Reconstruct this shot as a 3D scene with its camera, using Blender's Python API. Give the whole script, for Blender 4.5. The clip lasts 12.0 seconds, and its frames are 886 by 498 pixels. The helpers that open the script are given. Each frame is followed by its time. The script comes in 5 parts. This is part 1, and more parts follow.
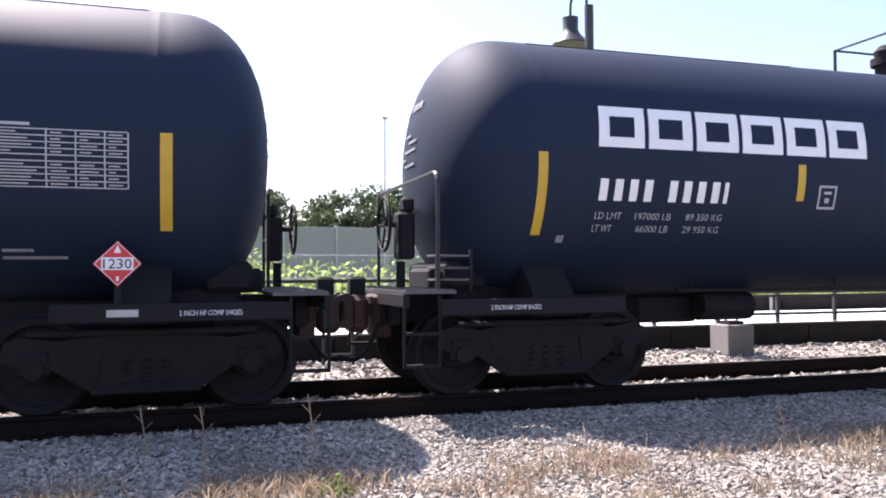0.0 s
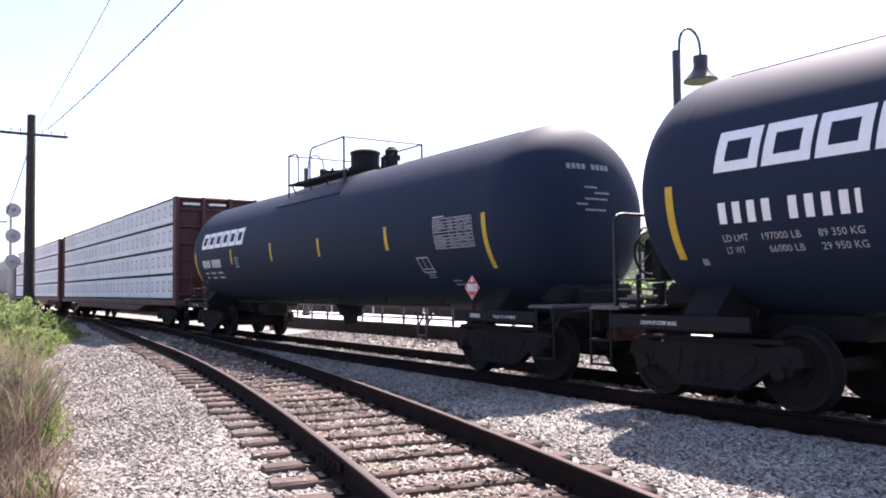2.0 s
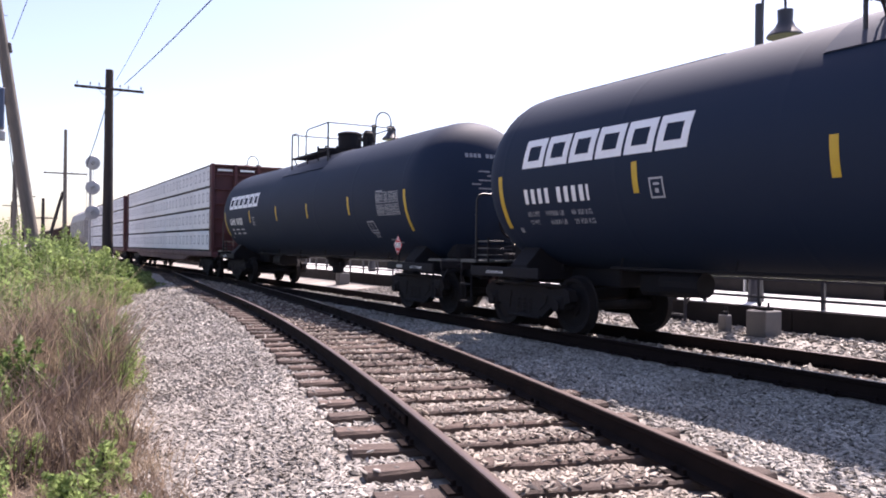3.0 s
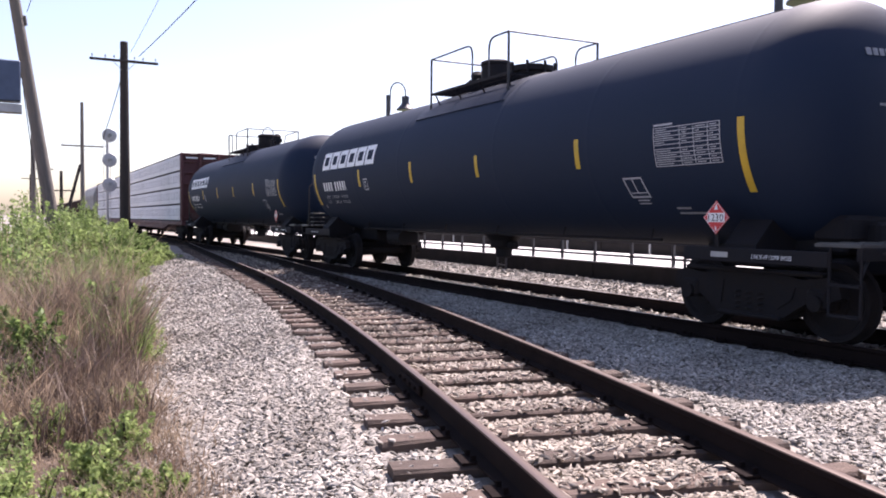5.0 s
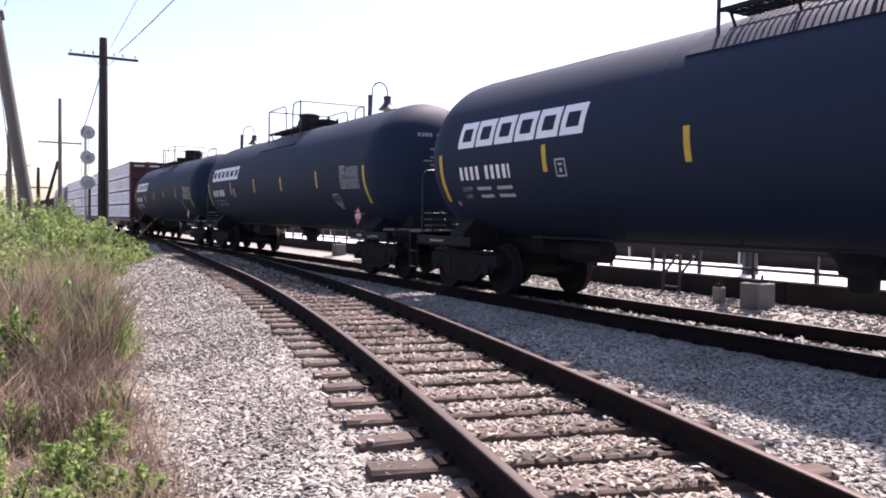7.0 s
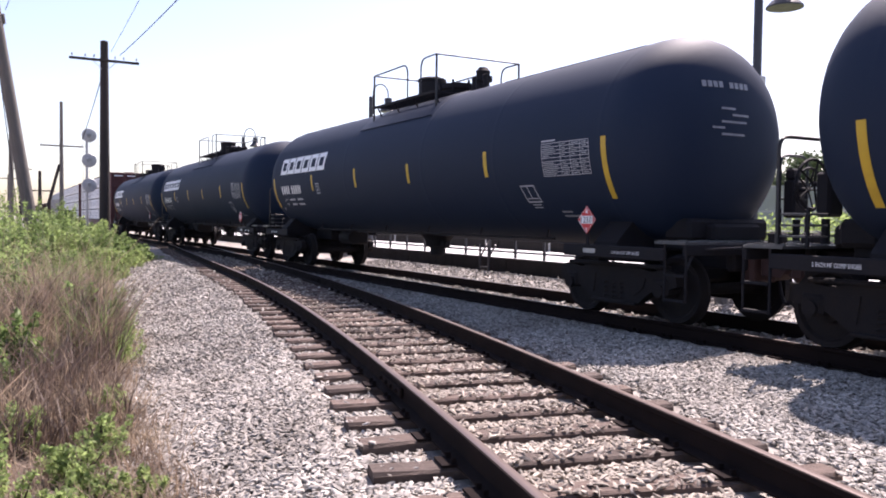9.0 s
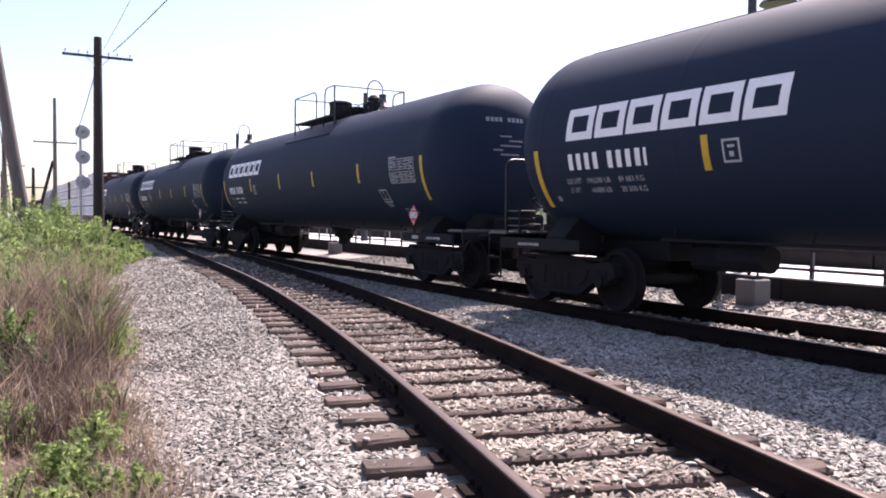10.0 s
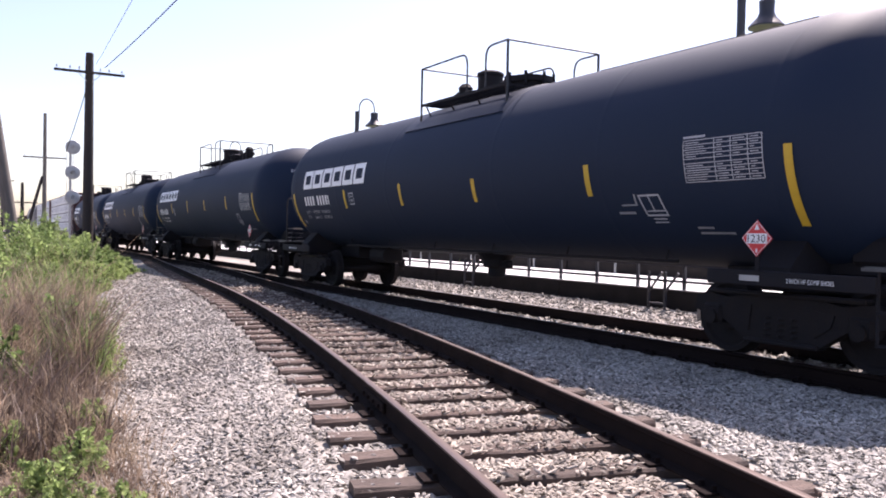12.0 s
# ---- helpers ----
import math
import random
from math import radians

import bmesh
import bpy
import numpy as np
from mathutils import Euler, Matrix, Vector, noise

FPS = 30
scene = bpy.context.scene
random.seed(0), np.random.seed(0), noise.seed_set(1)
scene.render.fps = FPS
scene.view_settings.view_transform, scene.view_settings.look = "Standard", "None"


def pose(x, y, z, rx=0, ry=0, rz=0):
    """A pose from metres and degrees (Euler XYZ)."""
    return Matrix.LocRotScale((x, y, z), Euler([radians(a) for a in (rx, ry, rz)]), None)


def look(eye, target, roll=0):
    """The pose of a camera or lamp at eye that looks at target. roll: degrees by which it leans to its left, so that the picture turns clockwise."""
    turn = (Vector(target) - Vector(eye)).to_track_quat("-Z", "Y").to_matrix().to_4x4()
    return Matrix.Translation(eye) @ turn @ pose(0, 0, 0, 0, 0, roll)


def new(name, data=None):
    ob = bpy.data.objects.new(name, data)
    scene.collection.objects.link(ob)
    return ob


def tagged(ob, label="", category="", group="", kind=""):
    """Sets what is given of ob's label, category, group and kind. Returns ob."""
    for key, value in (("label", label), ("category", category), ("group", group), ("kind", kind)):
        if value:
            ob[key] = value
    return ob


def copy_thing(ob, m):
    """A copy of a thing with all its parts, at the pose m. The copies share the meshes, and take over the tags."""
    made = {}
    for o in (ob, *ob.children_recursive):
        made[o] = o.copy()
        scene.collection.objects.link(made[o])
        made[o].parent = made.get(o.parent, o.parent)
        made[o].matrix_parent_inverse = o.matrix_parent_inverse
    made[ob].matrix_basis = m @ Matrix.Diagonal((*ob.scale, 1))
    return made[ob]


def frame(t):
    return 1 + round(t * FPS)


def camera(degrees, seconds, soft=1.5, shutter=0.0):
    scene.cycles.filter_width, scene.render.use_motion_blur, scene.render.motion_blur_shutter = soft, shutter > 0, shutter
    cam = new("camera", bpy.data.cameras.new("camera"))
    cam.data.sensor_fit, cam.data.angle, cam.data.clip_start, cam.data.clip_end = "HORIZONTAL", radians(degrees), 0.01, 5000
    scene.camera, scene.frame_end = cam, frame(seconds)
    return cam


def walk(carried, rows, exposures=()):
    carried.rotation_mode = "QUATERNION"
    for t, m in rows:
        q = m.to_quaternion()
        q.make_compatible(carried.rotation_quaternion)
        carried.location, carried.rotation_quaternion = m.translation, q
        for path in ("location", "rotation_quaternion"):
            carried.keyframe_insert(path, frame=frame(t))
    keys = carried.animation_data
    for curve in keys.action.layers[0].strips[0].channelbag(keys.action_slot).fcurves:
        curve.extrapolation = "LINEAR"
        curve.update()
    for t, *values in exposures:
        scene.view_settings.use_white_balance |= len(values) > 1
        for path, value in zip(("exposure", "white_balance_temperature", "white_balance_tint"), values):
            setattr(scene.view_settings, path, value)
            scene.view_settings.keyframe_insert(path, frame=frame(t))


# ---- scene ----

SECONDS = 12.0

# ---- camera and its walk: t, x, y, z, pitch, roll, yaw ----
cam = camera(57.5, SECONDS, soft=1.9, shutter=0.0)
PATH = [
    (0.0, 0.348, -0.175, 1.226, 1.70, 0.25, -17.52),
    (0.3, 0.451, -0.058, 1.263, 2.40, 0.64, -0.85),
    (0.5, 0.478, -0.027, 1.280, 2.54, 0.83, 9.48),
    (0.8, 0.131, -0.118, 1.290, 1.85, 1.02, 20.40),
    (1.0, -0.058, -0.168, 1.291, 3.10, 0.88, 28.88),
    (1.2, -0.023, -0.142, 1.286, 3.85, 0.47, 37.65),
    (1.5, 0.055, -0.065, 1.278, 2.92, 0.04, 48.65),
    (2.0, 0.073, -0.014, 1.309, 2.79, 0.60, 56.55),
    (2.5, 0.009, 0.027, 1.277, 1.64, -0.23, 60.01),
    (3.0, -0.016, 0.007, 1.268, -0.07, -0.74, 61.11),
    (3.2, -0.015, 0.007, 1.268, -0.75, -0.72, 61.80),
    (5.0, 0.005, 0.013, 1.281, -2.18, -0.47, 62.22),
    (5.5, -0.005, 0.018, 1.276, -2.29, -0.47, 61.97),
    (6.0, 0.007, 0.014, 1.282, -2.19, -0.66, 61.46),
    (6.5, -0.003, 0.028, 1.273, -2.13, -0.84, 60.86),
    (7.0, 0.011, 0.017, 1.283, -2.13, -0.94, 60.89),
    (9.0, 0.005, 0.023, 1.280, -2.02, -0.70, 60.99),
    (9.5, -0.039, 0.059, 1.278, -2.54, -0.17, 61.26),
    (10.0, 0.020, 0.026, 1.283, -2.27, -0.65, 60.63),
    (10.5, -0.020, 0.041, 1.271, -2.36, -0.78, 60.45),
    (11.0, -0.010, 0.048, 1.275, -1.48, -0.97, 60.27),
    (11.5, 0.010, 0.036, 1.280, -1.19, -0.94, 60.16),
    (12.0, 0.021, 0.029, 1.284, -0.96, -1.09, 59.96),
]
EXPOSURE = 1.22
walk(cam, [(t, pose(x, y, z, 90 + p, r, w)) for t, x, y, z, p, r, w in PATH],
     exposures=[(t, EXPOSURE + e, k, tint) for t, e, k, tint in
                ((0.0, 0.42, 6450, 24), (0.5, 0.68, 6100, 20), (1.0, 0.9, 6100, 20), (1.5, 0.68, 6250, 22), (2.0, 0.3, 6500, 25), (2.5, 0.1, 6550, 27), (3.0, 0.03, 6550, 27), (SECONDS, 0.03, 6550, 27))])

# ---- plan: z = 0 is the top of the rails; the train runs towards -x on the line y = TY ----
TY = 8.40              # centre of the train's track
GZ = -0.215            # level of the ballast
HALF_GAUGE = 0.755     # to the middle of a rail head
AXIS, RAD = 2.384, 1.435   # tank axis height and radius
CAR = 17.64            # tank car over its couplers
START, SPEED, GAIN = 10.73, 4.774, 0.0178


def travel(t):
    """How far the train has gone at t seconds, along x."""
    return -SPEED * t - 0.5 * GAIN * t * t


def siding_y(x):
    """Centre of the siding, which curves into the train's track."""
    if x > -20:
        return 2.245 - 0.2665 * x - 0.0041 * x * x
    y20 = 2.245 + 5.33 - 1.64
    if x > -39:
        return y20 - 0.1065 * (x + 20)
    a = min((-39 - x) / 8.0, 1.0)
    return y20 + 0.1065 * 19 + 0.1065 * 8 * (a - a * a / 2)


# ---- world and sun ----
SUN = Vector((-0.35, 0.585, 1.0)).normalized()
world = bpy.data.worlds.new("sky")
scene.world = world
world.use_nodes = True
wn = world.node_tree.nodes
sky = wn.new("ShaderNodeTexSky")
sky.sky_type, sky.sun_disc = "NISHITA", False
sky.sun_elevation, sky.sun_rotation = math.asin(SUN.z), math.atan2(SUN.x, SUN.y)
sky.air_density, sky.dust_density, sky.ozone_density = 1.0, 1.4, 0.6
wn["Background"].inputs["Strength"].default_value = 0.1
world.node_tree.links.new(sky.outputs[0], wn["Background"].inputs["Color"])
sun_data = bpy.data.lights.new("sun", "SUN")
sun_data.energy, sun_data.angle, sun_data.color = 5.0, radians(0.55), (1.0, 0.95, 0.87)
sun = new("sun", sun_data)
sun.matrix_world = look((0, 0, 60), Vector((0, 0, 60)) - SUN)


# ---- materials ----
def material(name, colour, rough=0.6, metal=0.0, other=None, scale=6.0, amount=0.6, fine=60.0, bump=0.0, bump_scale=120.0,
             spec=0.5, island=0.0, obj_random=0.0, coat=0.0, stretch=None, rough_var=0.12):
    """A procedural surface: two colours mixed by coarse and fine noise, with bump and uneven gloss."""
    m = bpy.data.materials.new(name)
    m.use_nodes = True
    nt, n = m.node_tree, m.node_tree.nodes
    link = nt.links.new
    b = n["Principled BSDF"]
    b.inputs["Metallic"].default_value, b.inputs["Specular IOR Level"].default_value = metal, spec
    b.inputs["Coat Weight"].default_value = coat
    tc = n.new("ShaderNodeTexCoord")
    src = tc.outputs["Object"]
    if stretch:
        mp = n.new("ShaderNodeMapping")
        mp.inputs["Scale"].default_value = stretch
        link(src, mp.inputs["Vector"])
        src = mp.outputs["Vector"]
    big, small = n.new("ShaderNodeTexNoise"), n.new("ShaderNodeTexNoise")
    for node, sc, det in ((big, scale, 5), (small, fine, 3)):
        node.inputs["Scale"].default_value, node.inputs["Detail"].default_value = sc, det
        link(src, node.inputs["Vector"])
    mixf = n.new("ShaderNodeMath")
    mixf.operation = "MULTIPLY_ADD"
    link(small.outputs["Fac"], mixf.inputs[0])
    mixf.inputs[1].default_value = 0.5
    link(big.outputs["Fac"], mixf.inputs[2])
    ramp = n.new("ShaderNodeMapRange")
    ramp.inputs["From Min"].default_value, ramp.inputs["From Max"].default_value = 0.5, 1.0
    ramp.inputs["To Max"].default_value = amount
    link(mixf.outputs[0], ramp.inputs["Value"])
    mix = n.new("ShaderNodeMix")
    mix.data_type = "RGBA"
    mix.inputs["A"].default_value, mix.inputs["B"].default_value = (*colour, 1), (*(other or [c * 0.6 for c in colour]), 1)
    link(ramp.outputs[0], mix.inputs["Factor"])
    out = mix.outputs["Result"]
    for source, spread in (("island", island), ("object", obj_random)):
        if not spread:
            continue
        rnd = n.new("ShaderNodeNewGeometry").outputs["Random Per Island"] if source == "island" else n.new("ShaderNodeObjectInfo").outputs["Random"]
        mr = n.new("ShaderNodeMapRange")
        mr.inputs["To Min"].default_value, mr.inputs["To Max"].default_value = 1 - spread, 1 + spread
        link(rnd, mr.inputs["Value"])
        hsv = n.new("ShaderNodeHueSaturation")
        link(mr.outputs[0], hsv.inputs["Value"])
        link(out, hsv.inputs["Color"])
        out = hsv.outputs["Color"]
    link(out, b.inputs["Base Color"])
    rr = n.new("ShaderNodeMapRange")
    rr.inputs["To Min"].default_value, rr.inputs["To Max"].default_value = max(rough - rough_var, 0.03), min(rough + rough_var, 1)
    link(big.outputs["Fac"], rr.inputs["Value"])
    link(rr.outputs[0], b.inputs["Roughness"])
    if bump:
        bn, bp = n.new("ShaderNodeTexNoise"), n.new("ShaderNodeBump")
        bn.inputs["Scale"].default_value, bn.inputs["Detail"].default_value = bump_scale, 4
        bp.inputs["Strength"].default_value, bp.inputs["Distance"].default_value = bump, 0.02
        link(src, bn.inputs["Vector"])
        link(bn.outputs["Fac"], bp.inputs["Height"])
        link(bp.outputs["Normal"], b.inputs["Normal"])
    return m


def leafy(name, colour, other, trans=0.35):
    m = material(name, colour, 0.55, other=other, scale=1.5, fine=9, amount=1.0, island=0.35, spec=0.3)
    n, link = m.node_tree.nodes, m.node_tree.links.new
    b, tr, mx = n["Principled BSDF"], n.new("ShaderNodeBsdfTranslucent"), n.new("ShaderNodeMixShader")
    link(b.inputs["Base Color"].links[0].from_socket, tr.inputs["Color"])
    mx.inputs[0].default_value = trans
    link(b.outputs[0], mx.inputs[1])
    link(tr.outputs[0], mx.inputs[2])
    link(mx.outputs[0], n["Material Output"].inputs["Surface"])
    return m


TANK = material("tank_paint", (0.0075, 0.0165, 0.040), 0.70, other=(0.0110, 0.0205, 0.041), scale=1.2, fine=14, amount=0.5, bump=0.02, bump_scale=3, spec=0.24, stretch=(0.35, 1, 1), rough_var=0.06)
BLACK = material("black_steel", (0.010, 0.010, 0.014), 0.75, spec=0.2, other=(0.022, 0.018, 0.018), scale=4, fine=50, bump=0.15)
GRIME = material("grimy_cast_steel", (0.011, 0.010, 0.012), 0.85, spec=0.2, other=(0.026, 0.020, 0.018), scale=5, fine=40, bump=0.3)
RED_IRON = material("rusty_coupler", (0.045, 0.016, 0.014), 0.7, other=(0.03, 0.012, 0.01), scale=7, fine=60, bump=0.3)
TREAD = material("worn_wheel_tread", (0.30, 0.28, 0.26), 0.35, metal=1.0, scale=9)
HAND = material("handrail_paint", (0.014, 0.014, 0.018), 0.5, scale=8)
WHITE = material("white_marking", (0.80, 0.81, 0.83), 0.55, other=(0.6, 0.6, 0.62), scale=9, fine=90, amount=0.35)
TABLE = material("fine_white_print", (0.42, 0.43, 0.46), 0.6, other=(0.24, 0.25, 0.28), scale=9, fine=90, amount=0.5)
WORN = material("worn_marking", (0.30, 0.31, 0.33), 0.6, other=(0.16, 0.16, 0.18), scale=14, fine=90, amount=0.8)
YELLOW = material("yellow_reflector", (0.56, 0.36, 0.025), 0.5, other=(0.36, 0.23, 0.03), scale=9, amount=0.4)
RED = material("placard_red", (0.62, 0.03, 0.035), 0.5, other=(0.5, 0.05, 0.05), scale=12)
# Rust brown taken near black: shade on the rail sides is in the colour.
RAIL = material("rail_steel_rusty_shaded", (0.016, 0.010, 0.009), 0.9, spec=0.08, other=(0.009, 0.007, 0.007), scale=4, fine=70, bump=0.25)
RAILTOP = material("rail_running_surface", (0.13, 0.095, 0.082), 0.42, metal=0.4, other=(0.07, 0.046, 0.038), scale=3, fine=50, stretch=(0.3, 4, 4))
TIE = material("weathered_tie", (0.125, 0.086, 0.068), 0.9, other=(0.06, 0.042, 0.035), scale=3, fine=30, amount=1.0, bump=0.5, bump_scale=30, obj_random=0.35, stretch=(8, 1, 3))
RUSTY = material("rust_stained_stone", (0.38, 0.335, 0.28), 0.9, other=(0.19, 0.15, 0.12), scale=0.9, fine=40, amount=0.9, island=0.5)
STONE = material("ballast_stone", (0.36, 0.335, 0.30), 0.9, other=(0.19, 0.168, 0.145), scale=0.9, fine=40, amount=0.9, island=0.55)
BED = material("ballast_bed", (0.34, 0.31, 0.275), 0.95, other=(0.17, 0.15, 0.13), scale=1.2, fine=22, amount=1.0, bump=1.0, bump_scale=26)
CONC = material("concrete", (0.19, 0.18, 0.175), 0.9, other=(0.13, 0.125, 0.12), scale=2.5, fine=40, bump=0.2)
PAVE = material("pale_platform_paving", (0.66, 0.65, 0.62), 0.85, other=(0.52, 0.51, 0.49), scale=0.8, fine=20, bump=0.1)
DARKWALL = material("platform_timber_edge", (0.024, 0.020, 0.019), 0.9, spec=0.2, other=(0.012, 0.010, 0.010), scale=3, fine=40, bump=0.3)
POLE = material("creosoted_pole", (0.035, 0.026, 0.024), 0.85, other=(0.018, 0.013, 0.013), scale=3, fine=40, bump=0.4, stretch=(6, 6, 0.6))
GREYPOLE = material("weathered_grey_pole", (0.17, 0.15, 0.135), 0.9, other=(0.08, 0.07, 0.062), scale=3, fine=40, bump=0.4, stretch=(6, 6, 0.6))
WIRE = material("wire", (0.025, 0.024, 0.024), 0.9, spec=0.1)
# Paler than the black steel: sun on the platform tops is put into it.
GRATE = material("sunlit_steel_grating", (0.075, 0.075, 0.08), 0.5, other=(0.035, 0.033, 0.032), scale=9, fine=60)
GALV = material("galvanised_steel", (0.42, 0.42, 0.43), 0.5, metal=0.6, other=(0.28, 0.28, 0.29), scale=6)
LAMPM = material("lamp_post_paint", (0.03, 0.03, 0.04), 0.45, scale=6)
WRAP = material("lumber_wrap", (0.66, 0.67, 0.70), 0.5, other=(0.52, 0.53, 0.57), scale=1.5, fine=12, bump=0.15, bump_scale=8, obj_random=0.06)
PRINT = material("wrap_print", (0.34, 0.36, 0.42), 0.6, scale=6)
OXIDE = material("oxide_red_car", (0.085, 0.021, 0.026), 0.65, other=(0.045, 0.016, 0.014), scale=2.5, fine=30)
GREYCAR = material("grey_hopper_paint", (0.30, 0.30, 0.30), 0.6, other=(0.2, 0.19, 0.18), scale=1.5, fine=18)
BROWN = material("brown_gondola", (0.06, 0.032, 0.025), 0.75, other=(0.035, 0.02, 0.016), scale=2, fine=25)
LEAF = leafy("bush_leaf", (0.22, 0.30, 0.11), (0.12, 0.175, 0.055), 0.6)
LEAFY = leafy("weed_leaf", (0.30, 0.375, 0.145), (0.19, 0.26, 0.09), 0.65)
STALK = leafy("dead_stalk", (0.21, 0.155, 0.12), (0.075, 0.052, 0.043), 0.3)
STRAW = leafy("dry_grass", (0.42, 0.335, 0.235), (0.17, 0.118, 0.088), 0.45)
TREELEAF = leafy("tree_leaf", (0.085, 0.12, 0.055), (0.055, 0.08, 0.04), 0.35)
BARK = material("bark", (0.07, 0.05, 0.04), 0.9, bump=0.4)
GRASSM = material("grass_ground", (0.16, 0.19, 0.05), 0.95, other=(0.10, 0.12, 0.03), scale=0.8, fine=12, bump=0.5)
FENCE = material("grey_fence_panel", (0.30, 0.30, 0.31), 0.8, other=(0.23, 0.23, 0.24), scale=0.6, fine=8)
SOIL = material("litter", (0.12, 0.085, 0.06), 0.95, other=(0.05, 0.036, 0.027), scale=3, fine=40, amount=1.0, bump=0.8, bump_scale=40)
BOXBLUE = material("blue_grey_cabinet", (0.06, 0.09, 0.16), 0.5, scale=5)


# ---- mesh helpers ----
def finish(name, bm, mat, smooth=False):
    me = bpy.data.meshes.new(name)
    bmesh.ops.recalc_face_normals(bm, faces=bm.faces[:])
    for f in bm.faces:
        f.smooth = smooth
    bm.to_mesh(me)
    bm.free()
    for m in (mat if isinstance(mat, (list, tuple)) else [mat]):
        me.materials.append(m)
    if smooth:
        me.set_sharp_from_angle(angle=radians(38))
    return me


def part(name, bm, mat, parent=None, label="", smooth=False):
    """Links a bmesh as one mesh object under a thing or a part."""
    ob = new(name, finish(name, bm, mat, smooth))
    ob.parent = parent
    return tagged(ob, label)


def shared(name, me, parent, m, label=""):
    ob = new(name, me)
    ob.parent, ob.matrix_basis = parent, m
    return tagged(ob, label)


def empty(name, m, label, category, group="", kind=""):
    ob = new(name)
    ob.empty_display_size = 0.2
    ob.matrix_basis = m
    return tagged(ob, label, category, group, kind)


def box(bm, c, s, bevel=0.0, rot=None):
    r = bmesh.ops.create_cube(bm, size=1, matrix=Matrix.Translation(c) @ (rot or Matrix()) @ Matrix.Diagonal((*s, 1)))
    if bevel:
        es = list({e for v in r["verts"] for e in v.link_edges})
        bmesh.ops.bevel(bm, geom=es, offset=bevel, segments=1, affect="EDGES", clamp_overlap=True)
    return bm


def rod(bm, a, b, r, seg=8, r2=None):
    a, b = Vector(a), Vector(b)
    q = (b - a).to_track_quat("Z", "Y").to_matrix().to_4x4()
    bmesh.ops.create_cone(bm, cap_ends=True, segments=seg, radius1=r, radius2=r if r2 is None else r2, depth=(b - a).length,
                          matrix=Matrix.Translation((a + b) / 2) @ q)
    return bm


def tube(bm, pts, r, seg=6):
    for a, b in zip(pts, pts[1:]):
        rod(bm, a, b, r, seg)
    return bm


def bend(a, corner, b, n=4):
    """Points of a rounded corner from a over corner to b."""
    a, c, b = Vector(a), Vector(corner), Vector(b)
    return [(1 - k) ** 2 * a + 2 * k * (1 - k) * c + k * k * b for k in [i / n for i in range(n + 1)]]


def lathe(bm, profile, seg=40, axis="X", cap=True):
    """Turns a profile of (along, radius) round an axis."""
    rings = []
    for u, r in profile:
        ring = []
        for i in range(seg):
            a = 2 * math.pi * i / seg
            c, s = r * math.cos(a), r * math.sin(a)
            ring.append(bm.verts.new({"X": (u, c, s), "Y": (c, u, s), "Z": (c, s, u)}[axis]))
        rings.append(ring)
    for p, q in zip(rings, rings[1:]):
        for i in range(seg):
            bm.faces.new((p[i], p[(i + 1) % seg], q[(i + 1) % seg], q[i]))
    if cap:
        bm.faces.new(rings[0])
        bm.faces.new(rings[-1])
    return bm


def prism(bm, outline, y0, y1):
    """An outline in x and z, given thickness along y."""
    a = [bm.verts.new((x, y0, z)) for x, z in outline]
    b = [bm.verts.new((x, y1, z)) for x, z in outline]
    bm.faces.new(a)
    bm.faces.new(b[::-1])
    for i in range(len(a)):
        j = (i + 1) % len(a)
        bm.faces.new((a[i], b[i], b[j], a[j]))
    return bm


def fast_mesh(name, V, F, mat):
    V, F = np.asarray(V, np.float32).reshape(-1, 3), np.asarray(F, np.int32)
    me = bpy.data.meshes.new(name)
    me.vertices.add(len(V))
    me.vertices.foreach_set("co", V.ravel())
    k = F.shape[1]
    me.loops.add(F.size)
    me.loops.foreach_set("vertex_index", F.ravel())
    me.polygons.add(len(F))
    me.polygons.foreach_set("loop_start", np.arange(0, F.size, k, dtype=np.int32))
    me.materials.append(mat)
    me.update(calc_edges=True)
    me.shade_flat()
    return me


# ---- writing ----
GLYPHS = {}


def letters(text):
    """The flat mesh data of a text one unit high: vertices and faces."""
    if text not in GLYPHS:
        cu = bpy.data.curves.new("text", "FONT")
        cu.body, cu.resolution_u = text, 2
        ob = new("text", cu)
        dg = bpy.context.evaluated_depsgraph_get()
        me = ob.evaluated_get(dg).to_mesh()
        V = np.array([v.co[:] for v in me.vertices])
        F = [tuple(p.vertices) for p in me.polygons]
        ob.evaluated_get(dg).to_mesh_clear()
        bpy.data.objects.remove(ob)
        bpy.data.curves.remove(cu)
        V[:, 0] -= V[:, 0].min()
        V /= V[:, 1].max()
        GLYPHS[text] = (V, F)
    return GLYPHS[text]


def on_tank(u, z, lift=0.004):
    """A point of the tank's near side at u along it and height z above the rails, on a flat sheet wrapped round it."""
    a = math.asin(max(-1, min(1, (z - AXIS) / RAD)))
    return (u, -(RAD + lift) * math.cos(a), AXIS + (RAD + lift) * math.sin(a))


def patch(bm, u0, u1, z0, z1, n=6, lean=0.0, lift=0.004):
    """A thin rectangle on the tank's near side."""
    rows = []
    for i in range(n + 1):
        z = z0 + (z1 - z0) * i / n
        d = lean * (z - z0)
        rows.append((bm.verts.new(on_tank(u0 + d, z, lift)), bm.verts.new(on_tank(u1 + d, z, lift))))
    for a, b in zip(rows, rows[1:]):
        bm.faces.new((a[0], a[1], b[1], b[0]))


